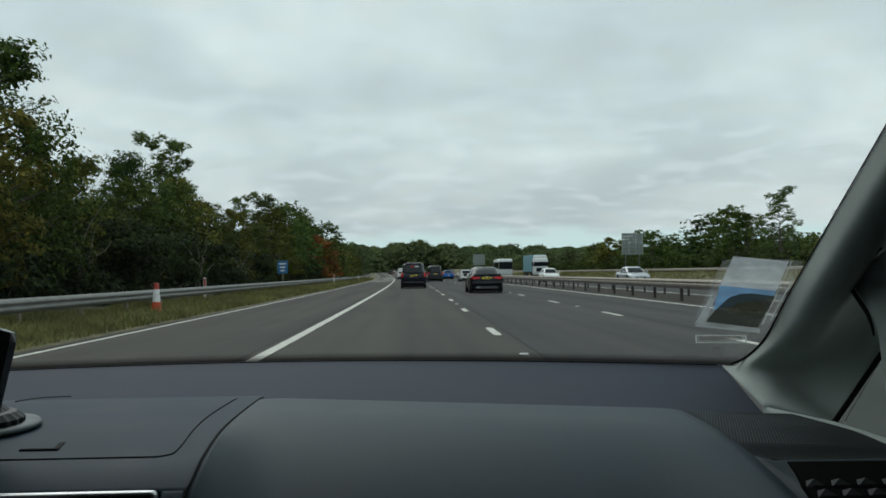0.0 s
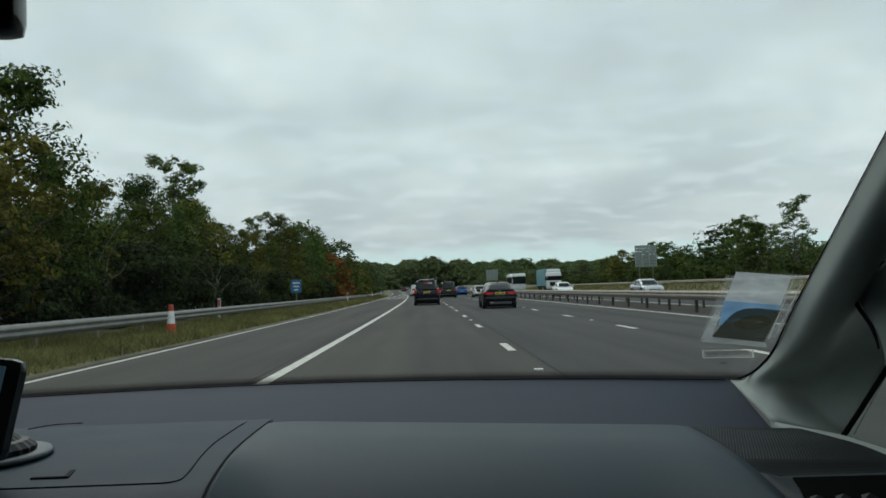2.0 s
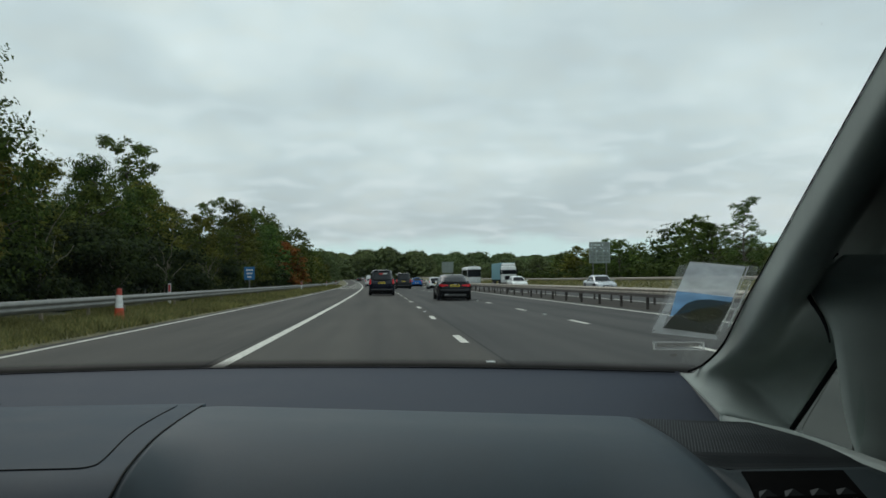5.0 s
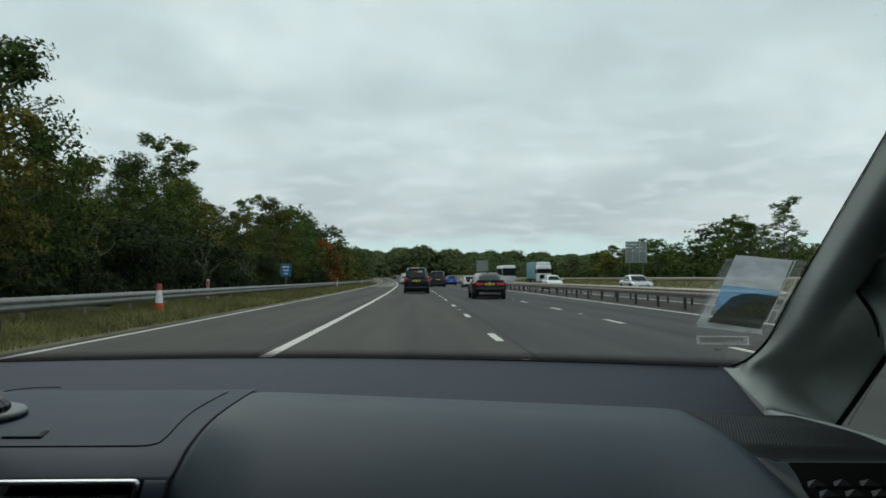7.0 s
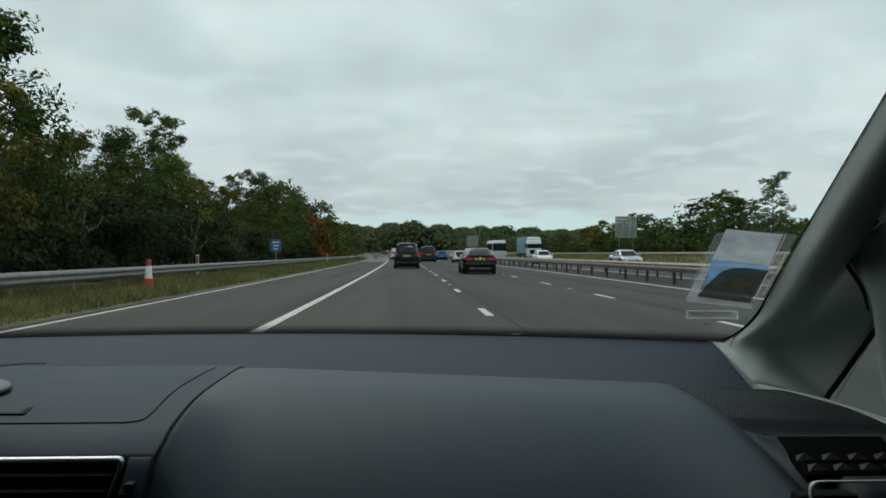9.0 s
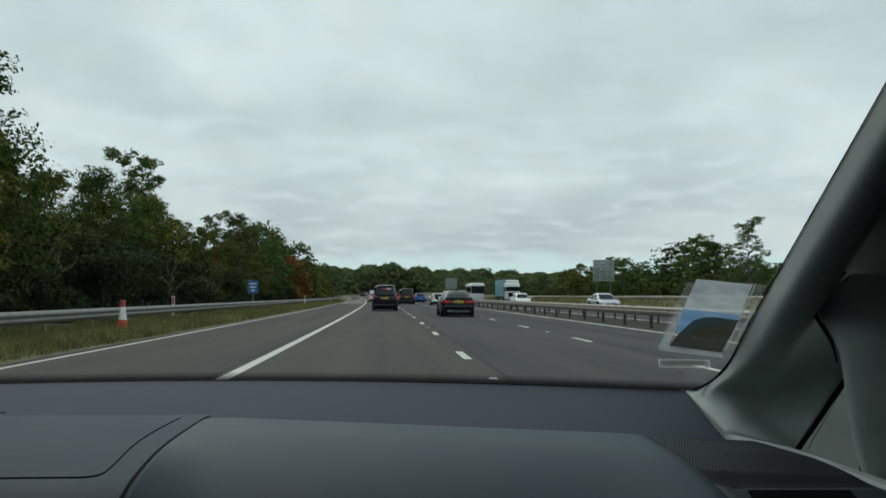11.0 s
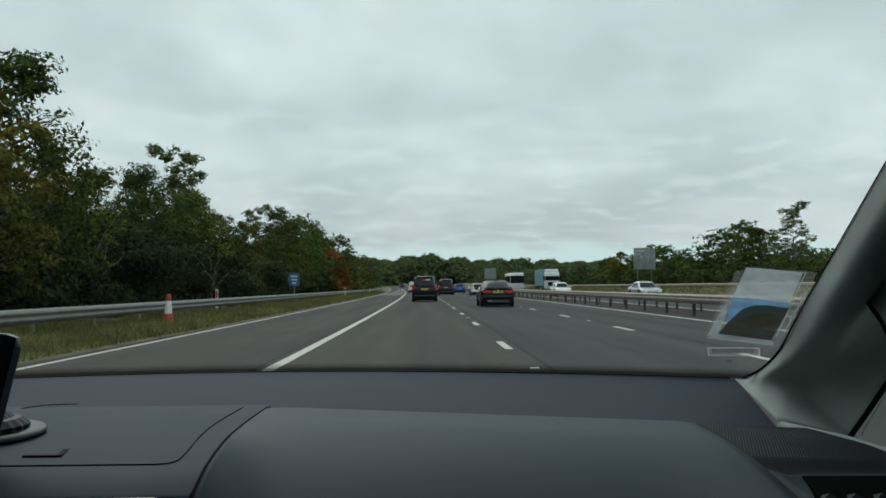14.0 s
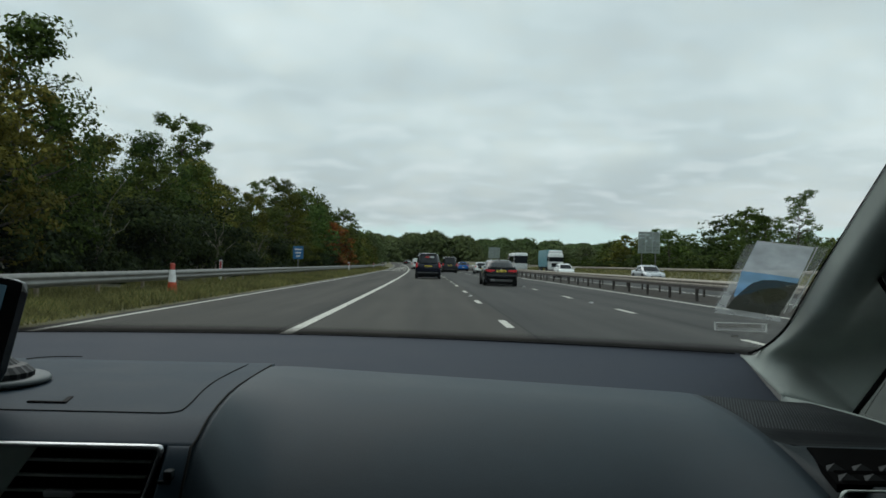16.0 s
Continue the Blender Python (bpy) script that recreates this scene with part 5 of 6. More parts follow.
    if style in ("mpv", "van"):
        part("tailgate_panel", boxed(-W * 0.78, W * 0.78, -0.02, 0.06, 0.50, deck - 0.05, 0.04), body, car, smooth=True)
        part("bumper_strip", boxed(-W * 0.80, W * 0.80, -0.045, 0.05, 0.43, 0.49, 0.015), BUMPER_GREY, car)
        part("wiper", tube([(0.0, end_y(0, belt + 0.02, -1, 0.025), belt + 0.02), (-0.35, end_y(0.35, belt + 0.09, -1, 0.025), belt + 0.09)], 0.012, 5), BLACK, car)
    if style in ("hatch", "suv"):
        part("wiper", tube([(0.0, end_y(0, belt + 0.05, -1, 0.02), belt + 0.05), (-0.30, end_y(0.30, belt + 0.10, -1, 0.02), belt + 0.10)], 0.010, 5), BLACK, car)
    if style == "saloon":
        part("aerial", boxed(-0.03, 0.03, r0 + 0.15, r0 + 0.33, H - 0.02, H + 0.05, 0.02), BLACK, car, smooth=True)
        part("boot_lid", boxed(-W * 0.80, W * 0.80, 0.015, 0.52, deck - 0.035, deck + 0.010, 0.018), body, car, smooth=True)
        part("boot_lip", boxed(-W * 0.74, W * 0.74, 0.0, 0.10, deck + 0.002, deck + 0.026, 0.010), body, car, smooth=True)
        part("diffuser", boxed(-W * 0.66, W * 0.66, -0.062, 0.10, 0.24, 0.36, 0.02), BUMPER_GREY, car, "grey lower diffuser")
        for sx in (-0.50, -0.40):
            part("exhaust_pipe", lathe([(0.026, 0), (0.036, 0), (0.036, 0.1), (0.026, 0.1)], 12, Matrix.Translation((sx, 0.03, 0.33)) @ Matrix.Rotation(radians(90), 4, "X")), ALLOY, car)
    for e in extras or ():
        part(e[0], boxed(*e[1]), e[2], car)
    x, y = at
    yaw = math.atan2(-(bend(y + 1) - bend(y - 1)) / 2, 1.0)
    m = Matrix.Translation(on_road(x, y, 0.006)) @ Matrix.Rotation(yaw + (math.pi if oncoming else 0.0), 4, "Z")
    car.matrix_world = m
    return car


NAVY = paint("navy_paint", (0.005, 0.0065, 0.015), spec=0.32)
BLACK_PAINT = paint("black_paint", (0.0035, 0.0038, 0.0048), spec=0.26)
GREY_PAINT = paint("dark_grey_paint", (0.026, 0.026, 0.028), spec=0.35)
WHITE_PAINT = paint("white_paint", (0.72, 0.73, 0.72))
BLUE_PAINT = paint("bright_blue_paint", (0.015, 0.11, 0.36), 0.3)
RED_PAINT = paint("red_paint", (0.33, 0.02, 0.025))
SILVER_PAINT = paint("silver_paint", (0.42, 0.44, 0.46), 0.5)
MAROON = paint("plum_paint", (0.09, 0.035, 0.045), 0.3)
vehicle("people_carrier", "dark navy people carrier with tinted rear window and stickers", "people carrier", "mpv", NAVY, (-0.02, 60.5), lamps="tall",
        extras=[("red_sticker", (-0.20, 0.08, 0.085, 0.125, 1.56, 1.68), STICK_RED), ("white_sticker", (0.10, 0.42, 0.085, 0.125, 1.58, 1.67), STICK_WHITE)])
vehicle("black_saloon", "black four-door saloon car with red tail lamps in the middle lane", "car", "saloon", BLACK_PAINT, (3.88, 44.0))
vehicle("grey_van", "dark grey passenger van with yellow plate in the middle lane", "van", "van", GREY_PAINT, (3.2, 104.0), lamps="tall")
vehicle("white_hatchback", "white hatchback with dark rear window in the outer lane", "car", "hatch", WHITE_PAINT, (6.95, 100.0), lamps="side")
vehicle("blue_crossover", "bright blue crossover car further up the outer lane", "car", "suv", BLUE_PAINT, (6.85, 136.0), lamps="side")
vehicle("white_van", "plain white panel van far ahead in the inner lane", "van", "van", WHITE_PAINT, (-0.75, 150.0), windows=False, lamps="tall")
vehicle("maroon_car", "plum coloured car far ahead in the middle lane", "car", "hatch", MAROON, (3.1, 150.0))
vehicle("dark_car", "small dark car in the far distance", "car", "hatch", BLACK_PAINT, (-0.3, 330.0))
vehicle("silver_car", "silver car in the far distance", "car", "hatch", SILVER_PAINT, (3.2, 380.0))
vehicle("red_car", "red car in the far distance", "car", "hatch", RED_PAINT, (-0.3, 450.0))
vehicle("silver_saloon", "silver car coming towards us on the opposite carriageway", "car", "saloon", SILVER_PAINT, (18.4, 70.0), oncoming=True)
vehicle("white_car", "white car coming towards us beyond the median", "car", "hatch", WHITE_PAINT, (14.6, 88.0), oncoming=True)
vehicle("red_hatchback", "red hatchback coming towards us on the opposite carriageway", "car", "hatch", RED_PAINT, (14.6, 160.0), oncoming=True)
vehicle("grey_car", "grey car approaching on the opposite carriageway", "car", "saloon", GREY_PAINT, (14.6, 232.0), oncoming=True)

TEAL = mat("teal_curtain_side", (0.10, 0.26, 0.30), 0.5, scale=1.5, vary=0.08)
lorry = thing("lorry", "white articulated lorry with a teal box trailer", "lorry", group="motorway traffic")
part("trailer", boxed(-1.25, 1.25, -13.2, -1.9, 1.1, 3.95, 0.05), TEAL, lorry, "teal box trailer")
part("trailer_skirt", boxed(-1.2, 1.2, -13.0, -2.2, 0.85, 1.1, 0.02), BLACK, lorry)
cab = part("cab", boxed(-1.22, 1.22, -1.85, 0.0, 0.55, 3.35, 0.24), WHITE_PAINT, lorry, "white cab", smooth=True)
part("roof_deflector", boxed(-1.1, 1.1, -1.8, -0.35, 3.25, 3.85, 0.22), WHITE_PAINT, lorry, smooth=True)
part("cab_window", boxed(-1.18, 1.18, -0.26, 0.02, 1.95, 2.75, 0.09), CAR_GLASS, cab, "dark windscreen")
for sx in (-1, 1):
    part("cab_side_window", boxed(sx * 1.23 - 0.02, sx * 1.23 + 0.02, -1.0, -0.25, 1.95, 2.7, 0.015), CAR_GLASS, cab)
    part("headlamp", boxed(sx * 0.95 - 0.2, sx * 0.95 + 0.2, -0.06, 0.03, 0.75, 1.0, 0.03), CLEAR_LAMP, lorry)
    part("mirror", boxed(sx * 1.38 - 0.09, sx * 1.38 + 0.09, -0.35, -0.2, 2.0, 2.75, 0.04), BLACK, lorry)
    for y in (-1.2, -4.2, -9.6, -10.9, -12.2):
        wheel(lorry, sx * 1.05, y, 0.5, 0.3)
part("grille", boxed(-0.75, 0.75, -0.05, 0.03, 1.05, 1.75, 0.04), BLACK, lorry)
lorry.matrix_world = Matrix.Translation(on_road(22.2, 135.0)) @ Matrix.Rotation(math.pi, 4, "Z")

coach = thing("coach", "white motor coach with dark windows coming towards us", "coach", group="motorway traffic")
part("body", boxed(-1.25, 1.25, -11.8, 0.0, 0.42, 3.55, 0.30), WHITE_PAINT, coach, smooth=True)
part("windscreen", boxed(-1.22, 1.22, -0.34, 0.02, 1.55, 3.05, 0.12), CAR_GLASS, coach, "dark windscreen")
for sx in (-1, 1):
    for i in range(7):
        part("side_window", boxed(sx * 1.25 - 0.02, sx * 1.25 + 0.02, -1.95 - 1.45 * i, -0.58 - 1.45 * i, 1.75, 2.95, 0.015), CAR_GLASS, coach)
    part("headlamp", boxed(sx * 0.92 - 0.2, sx * 0.92 + 0.2, -0.05, 0.03, 0.72, 0.95, 0.03), CLEAR_LAMP, coach)
    for y in (-2.6, -8.4, -9.7):
        wheel(coach, sx * 1.08, y, 0.5, 0.3)
part("stripe", boxed(-1.262, 1.262, -10.8, -6.0, 0.9, 1.35, 0.0), mat("ochre_stripe", (0.5, 0.36, 0.12), 0.4), coach)
coach.matrix_world = Matrix.Translation(on_road(18.4, 150.0)) @ Matrix.Rotation(math.pi, 4, "Z")

# ---------------------------------------------------------------- signs and posts
SIGN_BACK = mat("grey_sign_back", (0.21, 0.245, 0.235), 0.6, 0.15, scale=2, vary=0.12)

SIGN_RIB = mat("pale_sign_ribs", (0.33, 0.365, 0.35), 0.55, 0.2, scale=2, vary=0.12)


def sign_back(s, y, w, h, low, label):
    sg = thing("road_sign", label, "road sign")
    n = 7
    for i in range(n):
        part("plank", boxed(-w / 2, w / 2, -0.02, 0.02, low + h * i / n + 0.03, low + h * (i + 1) / n - 0.03, 0.004), SIGN_BACK, sg)
    for x in (-w / 2 + 0.05, -w / 6, w / 6, w / 2 - 0.05):
        part("stiffener", boxed(x - 0.045, x + 0.045, -0.07, -0.02, low, low + h, 0.005), SIGN_RIB, sg)
    for x in (-w * 0.32, w * 0.32):
        part("post", tube([(x, 0.13, -0.3), (x, 0.13, low + h * 0.9)], 0.09, 10), GALV, sg, smooth=True)
    sg.matrix_world = Matrix.Translation(on_road(s, y, 0.62)) @ Matrix.Rotation(radians(-4), 4, "Z")
    return sg


sign_back(35.0, 126.0, 3.3, 3.4, 2.9, "back of a large grey road sign on two steel posts")
sign_back(35.5, 330.0, 4.6, 4.4, 2.6, "distant grey back of a road sign")
BLUE_SIGN = mat("blue_sign_face", (0.02, 0.14, 0.32), 0.45, scale=6, vary=0.05)
loc_sign = thing("location_sign", "small blue motorway marker sign with white bars", "road sign")
part("panel", boxed(-0.36, 0.36, -0.015, 0.015, 1.15, 2.05, 0.01), BLUE_SIGN, loc_sign)
for i in range(3):
    part("text_bar", boxed(-0.24 + 0.05 * i, 0.24 - 0.05 * i, -0.021, -0.014, 1.78 - 0.24 * i, 1.88 - 0.24 * i), STICK_WHITE, loc_sign)
part("post", tube([(0, 0.04, -0.3), (0, 0.04, 2.0)], 0.04, 8), GALV, loc_sign)
loc_sign.matrix_world = Matrix.Translation(on_road(-9.3, 58.0, 0.1))
for y, s in ((23.5, -7.45),):
    bol = thing("bollard", "red and white tapered plastic verge marker", "bollard")
    part("base_band", lathe([(0.20, 0.0), (0.20, 0.03), (0.15, 0.05), (0.115, 0.34)], 14), mat("orange_red_plastic", (0.55, 0.07, 0.02), 0.5), bol, "orange red base")
    part("white_band", lathe([(0.115, 0.34), (0.080, 0.70)], 14), STICK_WHITE, bol, "white band")
    part("head", lathe([(0.078, 0.70), (0.070, 0.86), (0.045, 0.89)], 14), mat("dull_red_plastic", (0.40, 0.05, 0.03), 0.5), bol)
    bol.matrix_world = Matrix.Translation(on_road(s, y, 0.08))
mk = thing("marker_post", "white marker post with red stripe behind the barrier", "marker post", group="marker posts")
part("blade", boxed(-0.06, 0.06, -0.02, 0.02, -0.2, 1.05, 0.01), STICK_WHITE, mk)
part("stripe", boxed(-0.04, 0.04, -0.024, -0.018, 0.62, 0.92), STICK_RED, mk)
part("cap", boxed(-0.062, 0.062, -0.022, 0.022, 0.98, 1.07, 0.01), NAVY, mk)
mk.matrix_world = Matrix.Translation(on_road(-9.0, 35.0, 0.1))
for y in (84.0, 133.0, 182.0):
    copy_thing(mk, Matrix.Translation(on_road(-8.0, y, 0.1)))

# ---------------------------------------------------------------- trees
rng = np.random.default_rng(11)


def leaf_cloud(centres, radii, count, size, flat=0.8, ragged=0.07, sprays=16, spread=0.17, inner=0.30):
    """Leaves gathered in sprays over the lobes of a crown, turned outwards and to the sky; returns verts and quads."""
    centres, radii = np.array(centres), np.array(radii)
    n = len(centres)
    # the sprays of each lobe, fewer below than above
    sd = rng.normal(size=(n, sprays, 3)) + np.array([0, 0, 0.30])
    sd /= np.linalg.norm(sd, axis=2)[:, :, None]
    sr = inner + (1.05 - inner) * rng.random((n, sprays)) ** 0.6
    w = radii ** 2
    pick = rng.choice(n, count, p=w / w.sum())
    which = rng.integers(sprays, size=count)
    d, r = sd[pick, which], radii[pick]
    c = centres[pick] + d * (r * sr[pick, which])[:, None] * np.array([1, 1, flat])
    off = np.clip(rng.normal(size=(count, 3)), -2.0, 2.0) * np.array([1, 1, 0.50])
    c = c + off * (r * (spread + ragged))[:, None]
    up = d * 0.75 + off * 0.25 + np.array([0, 0, 0.55]) + rng.normal(size=(count, 3)) * 0.42
    up /= np.linalg.norm(up, axis=1)[:, None]
    a = np.cross(up, rng.normal(size=(count, 3)))
    a /= np.linalg.norm(a, axis=1)[:, None]
    b = np.cross(up, a)
    s = size * (0.55 + 0.9 * rng.random(count))[:, None]
    k = up * s * -0.22
    v = np.stack([c - a * s, c + b * s * 0.6 + k, c + a * s, c - b * s * 0.6 + k], axis=1).reshape(-1, 3)
    q = np.arange(count * 4).reshape(-1, 4)
    return v, q


def mesh_from(name, v, q, material):
    me = bpy.data.meshes.new(name)
    me.from_pydata(v.tolist(), [], q.tolist())
    me.materials.append(material)
    return me


def wander(a, b, n, amount):
    pts = []
    for i in range(n):
        t = i / (n - 1)
        p = Vector(a).lerp(Vector(b), t)
        j = amount * math.sin(t * math.pi)
        pts.append(p + Vector(rng.normal(size=3).tolist()) * j)
    return pts


def make_tree(tag, height, width, leaves, size, material, crown_low=0.15, lobes=16, open_=0.0, label="", shoots=14, ragged=0.05, spread=0.15, sprays=16, inner=0.30):
    """A prototype tree at the origin: tapered trunk, limbs and a ragged crown."""
    tree = thing(tag, label, "tree")
    trunk_top = height * 0.72
    r0 = 0.05 + height * 0.016
    pts = wander((0, 0, -0.4), (rng.normal() * 0.3, rng.normal() * 0.3, trunk_top), 7, 0.10)
    bm = tube(pts, [r0 * (1 - 0.8 * i / 6) for i in range(7)], 8)
    centres, radii = [], []
    for i in range(lobes):
        f = crown_low + (1 - crown_low) * (i + rng.random() * 0.8) / lobes
        env = math.sin(min(1.0, 0.26 + f * 0.70) * math.pi) ** 0.6
        ang = i * 2.4 + rng.normal() * 0.4
        rad = width * 0.5 * env * (0.45 + 0.5 * rng.random())
        c = Vector((math.cos(ang) * rad, math.sin(ang) * rad, f * height * 0.93))
        centres.append(tuple(c))
        radii.append(width * (0.14 + 0.11 * rng.random()) * (1 - 0.30 * f) * (1 - open_ * 0.35))
        start = pts[min(5, max(1, int(f * 6)))]
        low = Vector((start.x, start.y, max(0.3, c.z - 0.35 * rad - 0.3)))
        limb = tube(wander(low, c, 4, 0.08), [r0 * 0.38, r0 * 0.28, r0 * 0.18, r0 * 0.06], 5)
        tmp = bpy.data.meshes.new("t")
        limb.to_mesh(tmp)
        limb.free()
        bm.from_mesh(tmp)
        bpy.data.meshes.remove(tmp)
    # thin shoots that break the outline
    for i in range(shoots):
        c = Vector(centres[-1 - (i % min(9, lobes))])
        e = c + Vector((rng.normal() * 0.5, rng.normal() * 0.5, 0.3 + rng.random() * 0.5)) * (height / 9)
        centres.append(tuple(e))
        radii.append(width * (0.05 + 0.06 * rng.random()))
    part("trunk", bm, BARK, tree, smooth=True)
    v, q = leaf_cloud(centres, radii, leaves, size, 0.8, ragged, sprays, spread, inner)
    ob = new("crown", mesh_from("crown", v, q, material))
    ob.parent = tree
    return tree


NEAR = [("oak_tree", 9.5, 7.0, 10700, 0.100, LEAF[0], 0.16, 30, 0.0, "dense dark green roadside oak tree"),
        ("ash_tree", 12.0, 6.5, 9000, 0.104, LEAF[1], 0.22, 26, 0.45, "tall airy green ash tree with open crown"),
        ("hawthorn_tree", 6.8, 6.0, 9300, 0.097, LEAF[0], 0.15, 26, 0.0, "bushy dark hawthorn tree behind the barrier"),
        ("field_maple", 8.0, 6.2, 9800, 0.099, LEAF[2], 0.15, 28, 0.1, "olive green field maple turning for autumn"),
        ("willow_tree", 7.2, 5.6, 9000, 0.097, LEAF[2], 0.13, 24, 0.2, "yellowish willow scrub tree by the motorway")]
FAR = [("oak_tree", 9.0, 7.5, 3900, 0.22, LEAF[0], 0.02, 30, 0.0, "dark green oak tree in the distance"),
       ("ash_tree", 11.0, 7.6, 3700, 0.22, LEAF[1], 0.03, 28, 0.1, "tall green ash tree in the distance"),
       ("field_maple", 7.5, 7.0, 3700, 0.21, LEAF[2], 0.02, 28, 0.0, "olive green maple tree in the distance")]
near_protos = [make_tree(*a[:9], label=a[9]) for a in NEAR]
far_protos = [make_tree(*a[:9], label=a[9], shoots=2, ragged=0.04, spread=0.14, sprays=24, inner=0.55) for a in FAR]
HAZY = [("oak_tree", 9.0, 8.0, 3000, 0.26, HAZED_LEAF, 0.02, 26, 0.0, "hazy green oak tree far along the motorway"),
        ("ash_tree", 10.5, 7.8, 2800, 0.26, HAZED_LEAF, 0.03, 24, 0.1, "hazy green ash tree far along the motorway")]
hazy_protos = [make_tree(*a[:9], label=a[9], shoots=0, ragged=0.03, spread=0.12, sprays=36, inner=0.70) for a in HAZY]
autumn = make_tree("cherry_tree", 6.5, 6.0, 6000, 0.14, LEAF[3], 0.04, 28, 0.1, label="orange autumn cherry tree in the roadside belt")
used = set()


def plant(proto, s, y, scale, turn, wide=1.0):
    m = Matrix.Translation(on_road(s, y, ground_z(s, y))) @ Matrix.Rotation(turn, 4, "Z") @ Matrix.Diagonal((scale * wide, scale * wide, scale, 1))
    if proto.name not in used:
        used.add(proto.name)
        proto.matrix_world = m
        return proto
    ob = copy_thing(proto, m)
    ob.matrix_basis = m
    return ob


def tree_row(s0, y0, y1, step, protos, scale, jitter=1.0, pick=None):
    y, i = y0, 0
    while y < y1:
        k = pick[i % len(pick)] if pick else int(rng.integers(len(protos)))
        plant(protos[k], s0 + rng.normal() * jitter, y + rng.normal() * 0.5, scale * (0.85 + 0.3 * rng.random()), rng.random() * 6.28)
        y += step * (0.8 + 0.4 * rng.random())
        i += 1


tree_row(-13.2, 9, 95, 4.2, near_protos, 0.72, 0.8, pick=[2, 4, 2, 3, 0, 4, 3, 2, 0, 2, 3])
tree_row(-18.0, 8, 110, 4.8, near_protos, 0.64, 1.2, pick=[2, 3, 0, 2, 1, 0])
tree_row(-13.5, 97, 220, 5.0, far_protos, 0.74, 1.0)
tree_row(-19.0, 110, 215, 6.5, far_protos, 0.84, 1.5)
tree_row(-20.0, 218, 330, 8.0, hazy_protos, 0.92, 1.5)
tree_row(-14.0, 222, 460, 8.0, hazy_protos, 0.80, 1.2)
plant(autumn, -11.6, 106, 0.85, 0.5)
plant(near_protos[1], 41, 89, 0.72, 4.0, 1.2)
plant(near_protos[1], -16.5, 54, 0.76, 2.1, 1.1)
# unseen belts behind the camera, added to darken what the car tails reflect
tree_row(-13.5, -120, -4, 15.0, far_protos, 0.9, 1.0)
tree_row(42, -100, 40, 20.0, far_protos, 0.9, 2.0)
# the other side, in loose groups
for s, y, k, sc in ((40, 58, 1, 0.86), (44, 66, 0, 0.98), (42, 76, 2, 0.74), (42, 100, 2, 0.95), (45, 113, 1, 0.80), (46, 122, 0, 0.92), (42, 138, 1, 0.60), (44, 150, 0, 0.8), (41, 160, 2, 0.85),
                    (42, 176, 0, 0.66), (46, 190, 1, 0.58), (43, 205, 0, 0.62), (46, 222, 2, 0.66), (44, 240, 0, 0.66), (44, 262, 2, 0.66), (47, 285, 0, 0.66), (45, 310, 1, 0.5),
                    (46, 340, 0, 0.62), (44, 370, 2, 0.62), (46, 52, 2, 0.55), (47, 84, 0, 0.6), (50, 92, 3, 0.6), (46, 60, 4, 0.85), (52, 112, 0, 0.6), (56, 170, 0, 0.8)):
    plant(near_protos[k] if y < 110 else far_protos[k] if y < 200 else hazy_protos[k % 2], s, y, sc * 1.06, rng.random() * 6.28, 1.4)


def thicket(name, label, s0, s1, y0, y1, top, count, size, material):
    """A dense uncountable mass of undergrowth along the road."""
    c, r = [], []
    for i in range(int((y1 - y0) / 1.6)):
        y = y0 + (y1 - y0) * rng.random()
        s = s0 + (s1 - s0) * rng.random()
        h = top * (0.25 + 0.6 * rng.random())
        p = on_road(s, y, ground_z(s, y) + h * 0.7)
        c.append((p.x, p.y, p.z))
        r.append(0.6 + h * 0.35)
    v, q = leaf_cloud(c, r, count, size, 1.0, 0.05, 40, 0.12, 0.70) if size > 0.3 else leaf_cloud(c, r, count, size, 1.0)
    ob = new(name, mesh_from(name, v, q, material))
    return tagged(ob, label, "undergrowth", kind="stuff")


thicket("undergrowth", "tangled scrub under the roadside trees, shade painted dark", -14.2, -10.9, 6, 120, 3.4, 72000, 0.098, SHADED_SCRUB)
thicket("undergrowth", "low brambles along the foot of the trees, shade painted dark", -12.6, -10.6, 6, 60, 1.5, 20000, 0.095, SHADED_SCRUB)
thicket("undergrowth", "woodland mass behind the first trees, shade painted dark", -24, -19, 4, 160, 6.0, 20000, 0.38, SHADED_SCRUB)
thicket("undergrowth", "scrub under the distant roadside trees", -16, -12, 120, 220, 3.2, 6000, 0.40, LEAF[0])
thicket("undergrowth", "hazy scrub under the farthest roadside trees", -16, -12, 220, 460, 3.4, 8000, 0.42, HAZED_LEAF)
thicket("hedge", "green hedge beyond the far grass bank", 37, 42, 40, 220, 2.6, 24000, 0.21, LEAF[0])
thicket("hedge", "haze-tinted green hedge far along the opposite bank", 37, 42, 220, 460, 2.8, 14000, 0.28, HAZED_LEAF)
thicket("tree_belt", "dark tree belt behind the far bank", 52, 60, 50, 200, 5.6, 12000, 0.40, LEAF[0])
thicket("tree_belt", "hazy green tree belt along the far bank", 50, 62, 200, 520, 7.0, 18000, 0.46, HAZED_LEAF)


PALE_BARK = mat("pale_bark", (0.15, 0.135, 0.095), 0.9, scale=6, vary=0.4, bump=0.6, bump_scale=30)


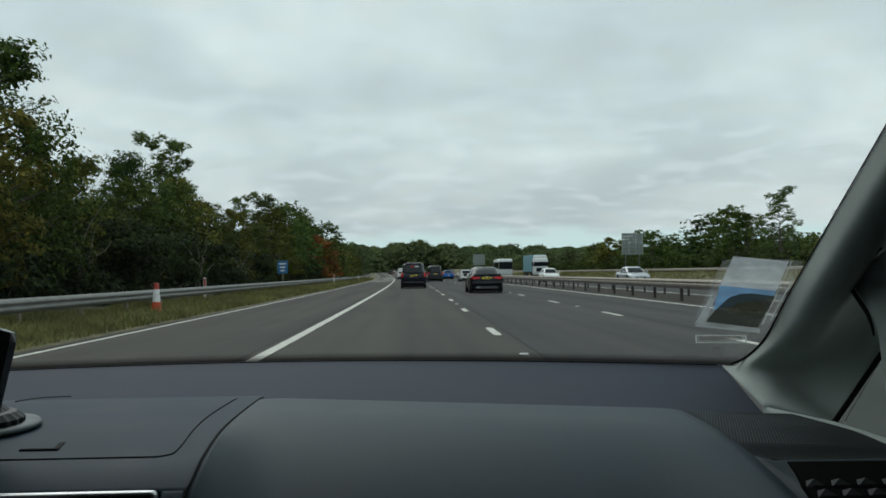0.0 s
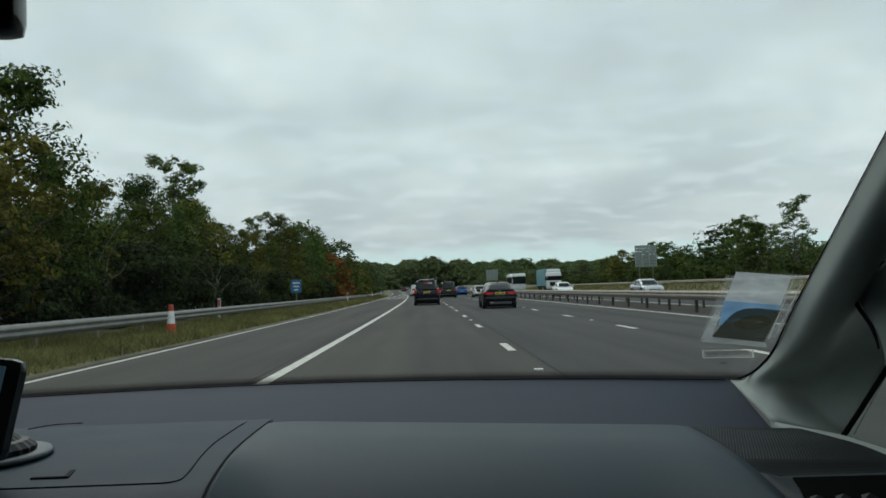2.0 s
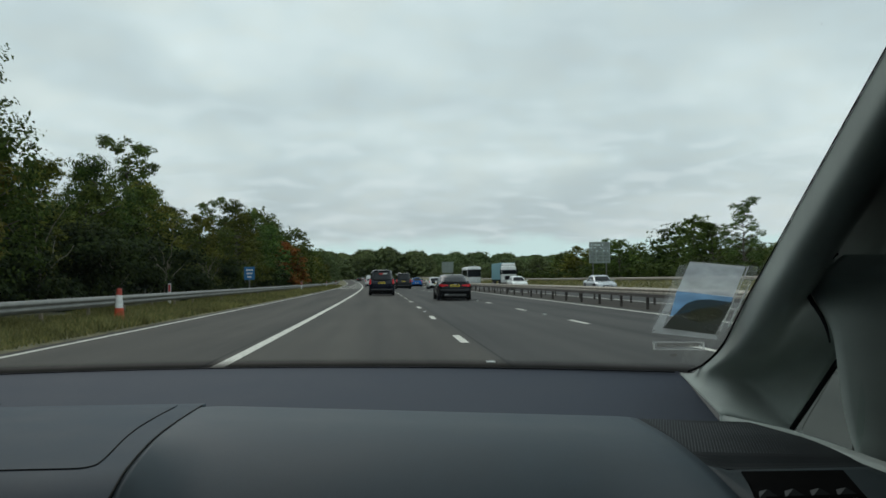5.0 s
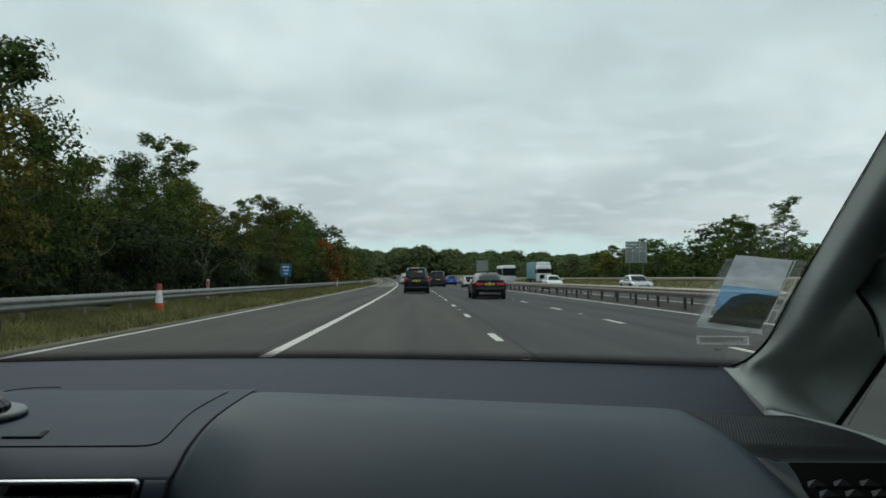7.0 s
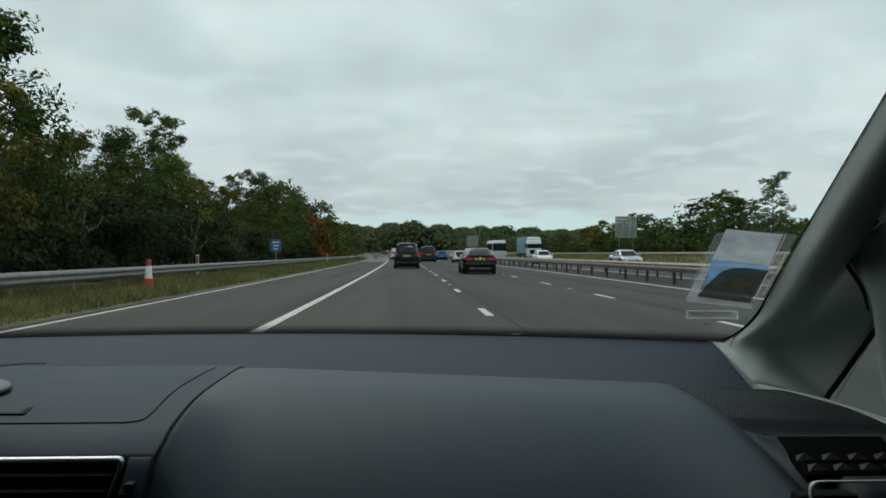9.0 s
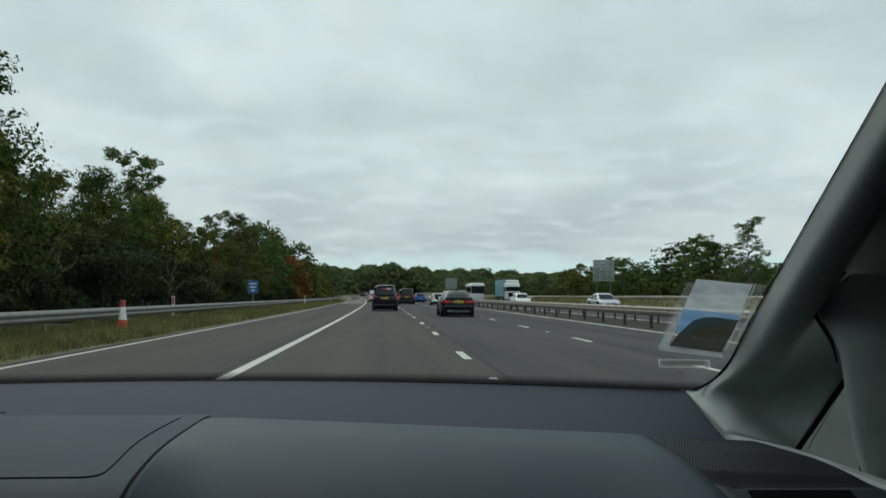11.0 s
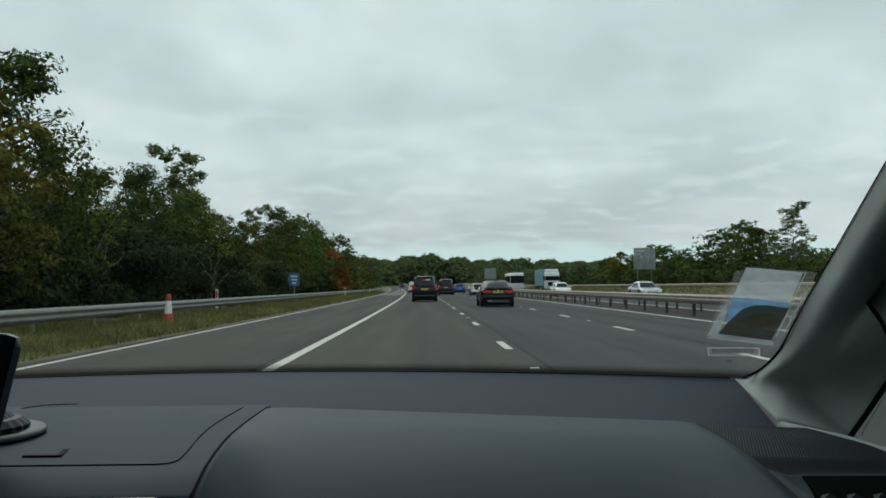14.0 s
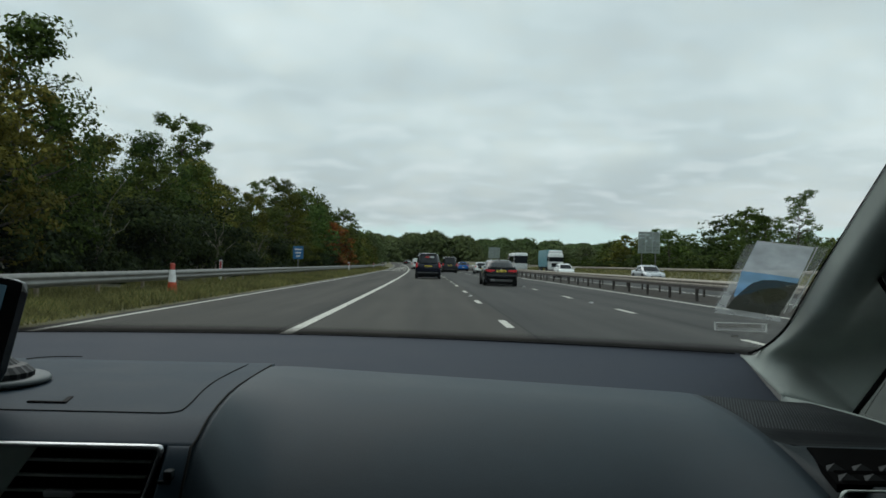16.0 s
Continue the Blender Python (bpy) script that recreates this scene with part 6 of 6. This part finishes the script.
def bare_shrub(s, y, h):
    """Thin forking stems, almost leafless, at the edge of the scrub."""
    foot = on_road(s, y, ground_z(s, y) - 0.05)
    shrub = thing("bare_shrub", "thin pale forking stems of a nearly bare shrub", "shrub", group="bare shrubs")
    top = Vector((rng.normal() * 0.25, rng.normal() * 0.25, h * 0.55))
    part("trunk", tube(wander((0, 0, 0), top, 6, 0.06), [0.055 - 0.005 * i for i in range(6)], 6), PALE_BARK, shrub, smooth=True)
    for i in range(6):
        a = i * 1.05 + rng.random()
        start = Vector((0, 0, 0)).lerp(top, 0.45 + 0.09 * i)
        end = start + Vector((math.cos(a) * h * 0.28, math.sin(a) * h * 0.28, h * (0.30 + 0.18 * rng.random())))
        part("branch", tube(wander(start, end, 6, 0.07), [0.030 - 0.0045 * k for k in range(6)], 5), PALE_BARK, shrub, smooth=True)
    shrub.matrix_world = Matrix.Translation(foot)


for s_, y_, h_ in ((-10.9, 19, 3.0), (-11.0, 27, 3.6), (-10.8, 33.5, 2.6), (-10.9, 41, 3.4), (-10.9, 52, 3.2), (-10.8, 66, 3.5)):
    bare_shrub(s_, y_, h_)


def far_wood(name, label, x0, x1, y, z, top, count, size, seed):
    c, r = [], []
    for i in range(int((x1 - x0) / 9)):
        x = x0 + 9 * i + rng.normal() * 2
        h = top * (0.72 + 0.30 * noise.noise((x * 0.011, seed, 0)) + 0.12 * rng.random())
        for k in range(3):
            c.append((x + rng.normal() * 3, y + rng.normal() * 12, z + h * (0.25 + 0.25 * k)))
            r.append(5.5 + 0.22 * h)
    v, q = leaf_cloud(c, r, count, size, 0.75, 0.02, 150, 0.05, 0.84)
    # the dense heart of the wood, so that no sky shows through its domes
    base = len(v)
    xs = np.arange(x0, x1, 1.5)
    ca, ra = np.array(c), np.array(r)
    dome = np.sqrt(np.maximum(0.0, 1 - ((xs[:, None] - ca[None, :, 0]) / ra[None, :]) ** 2)) * ra[None, :] * 0.75
    tops = np.max(np.where(dome > 0, ca[None, :, 2] + dome, z), axis=1) - 0.3 + 0.5 * rng.random(len(xs))
    ys = np.full(len(xs), float(y))
    heart = np.concatenate([np.stack([xs, ys, np.full(len(xs), z - 6.0)], 1), np.stack([xs, ys + 3, tops], 1)])
    k = np.arange(len(xs) - 1)
    v = np.concatenate([v, heart])
    q = np.concatenate([q, base + np.stack([k, k + 1, k + 1 + len(xs), k + len(xs)], 1)])
    ob = new(name, mesh_from(name, v, q, HAZED_LEAF))
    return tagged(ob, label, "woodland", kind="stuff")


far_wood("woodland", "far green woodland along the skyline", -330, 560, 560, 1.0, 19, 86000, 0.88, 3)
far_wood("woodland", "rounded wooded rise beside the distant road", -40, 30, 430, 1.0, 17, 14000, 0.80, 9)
# the hills' blue-grey colour carries the haze of the air
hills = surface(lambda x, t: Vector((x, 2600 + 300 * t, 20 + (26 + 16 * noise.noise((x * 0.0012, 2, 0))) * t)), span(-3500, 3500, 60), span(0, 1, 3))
tagged(part("distant_hills", hills, mat("far_hills_haze_tint", (0.12, 0.16, 0.17), 0.95, scale=0.01, vary=0.2)), "distant hills on the horizon, tinted with haze", "hill", kind="structure")

# rough grass on the verges
def grass_strip(name, label, s0, s1, y0, y1, count, hgt):
    y = y0 + (y1 - y0) * rng.random(count) ** 1.6
    s = s0 + (s1 - s0) * rng.random(count)
    tuft = np.array([noise.noise((a * 0.9, b * 0.45, 5)) for a, b in zip(s.tolist(), y.tolist())])
    h = hgt * (0.35 + 0.65 * rng.random(count)) * (0.75 + 1.1 * np.clip(tuft, -0.4, 0.6))
    base = np.array([on_road(a, b, 0.02 + (0.05 * (-6.15 - a) if a < 0 else 0.13 * (a - 27.6))) for a, b in zip(s.tolist(), y.tolist())])
    ang = rng.random(count) * 6.28
    w = np.stack([np.cos(ang), np.sin(ang), np.zeros(count)], 1) * (0.006 + 0.0004 * y)[:, None]
    lean = rng.normal(size=(count, 3)) * np.array([0.55, 0.55, 0]) * h[:, None]
    v = np.stack([base - w, base + w, base + lean + np.array([0, 0, 1]) * h[:, None]], 1).reshape(-1, 3)
    q = np.arange(count * 3).reshape(-1, 3)
    return tagged(new(name, mesh_from(name, v, q, BLADES)), label, "grass", kind="stuff")


grass_strip("grass", "dry straw-coloured grass along the hard shoulder", -9.4, -6.25, 6, 160, 100000, 0.30)
grass_strip("grass", "dry grass on the far bank", 28.2, 33.6, 30, 220, 16000, 0.4)
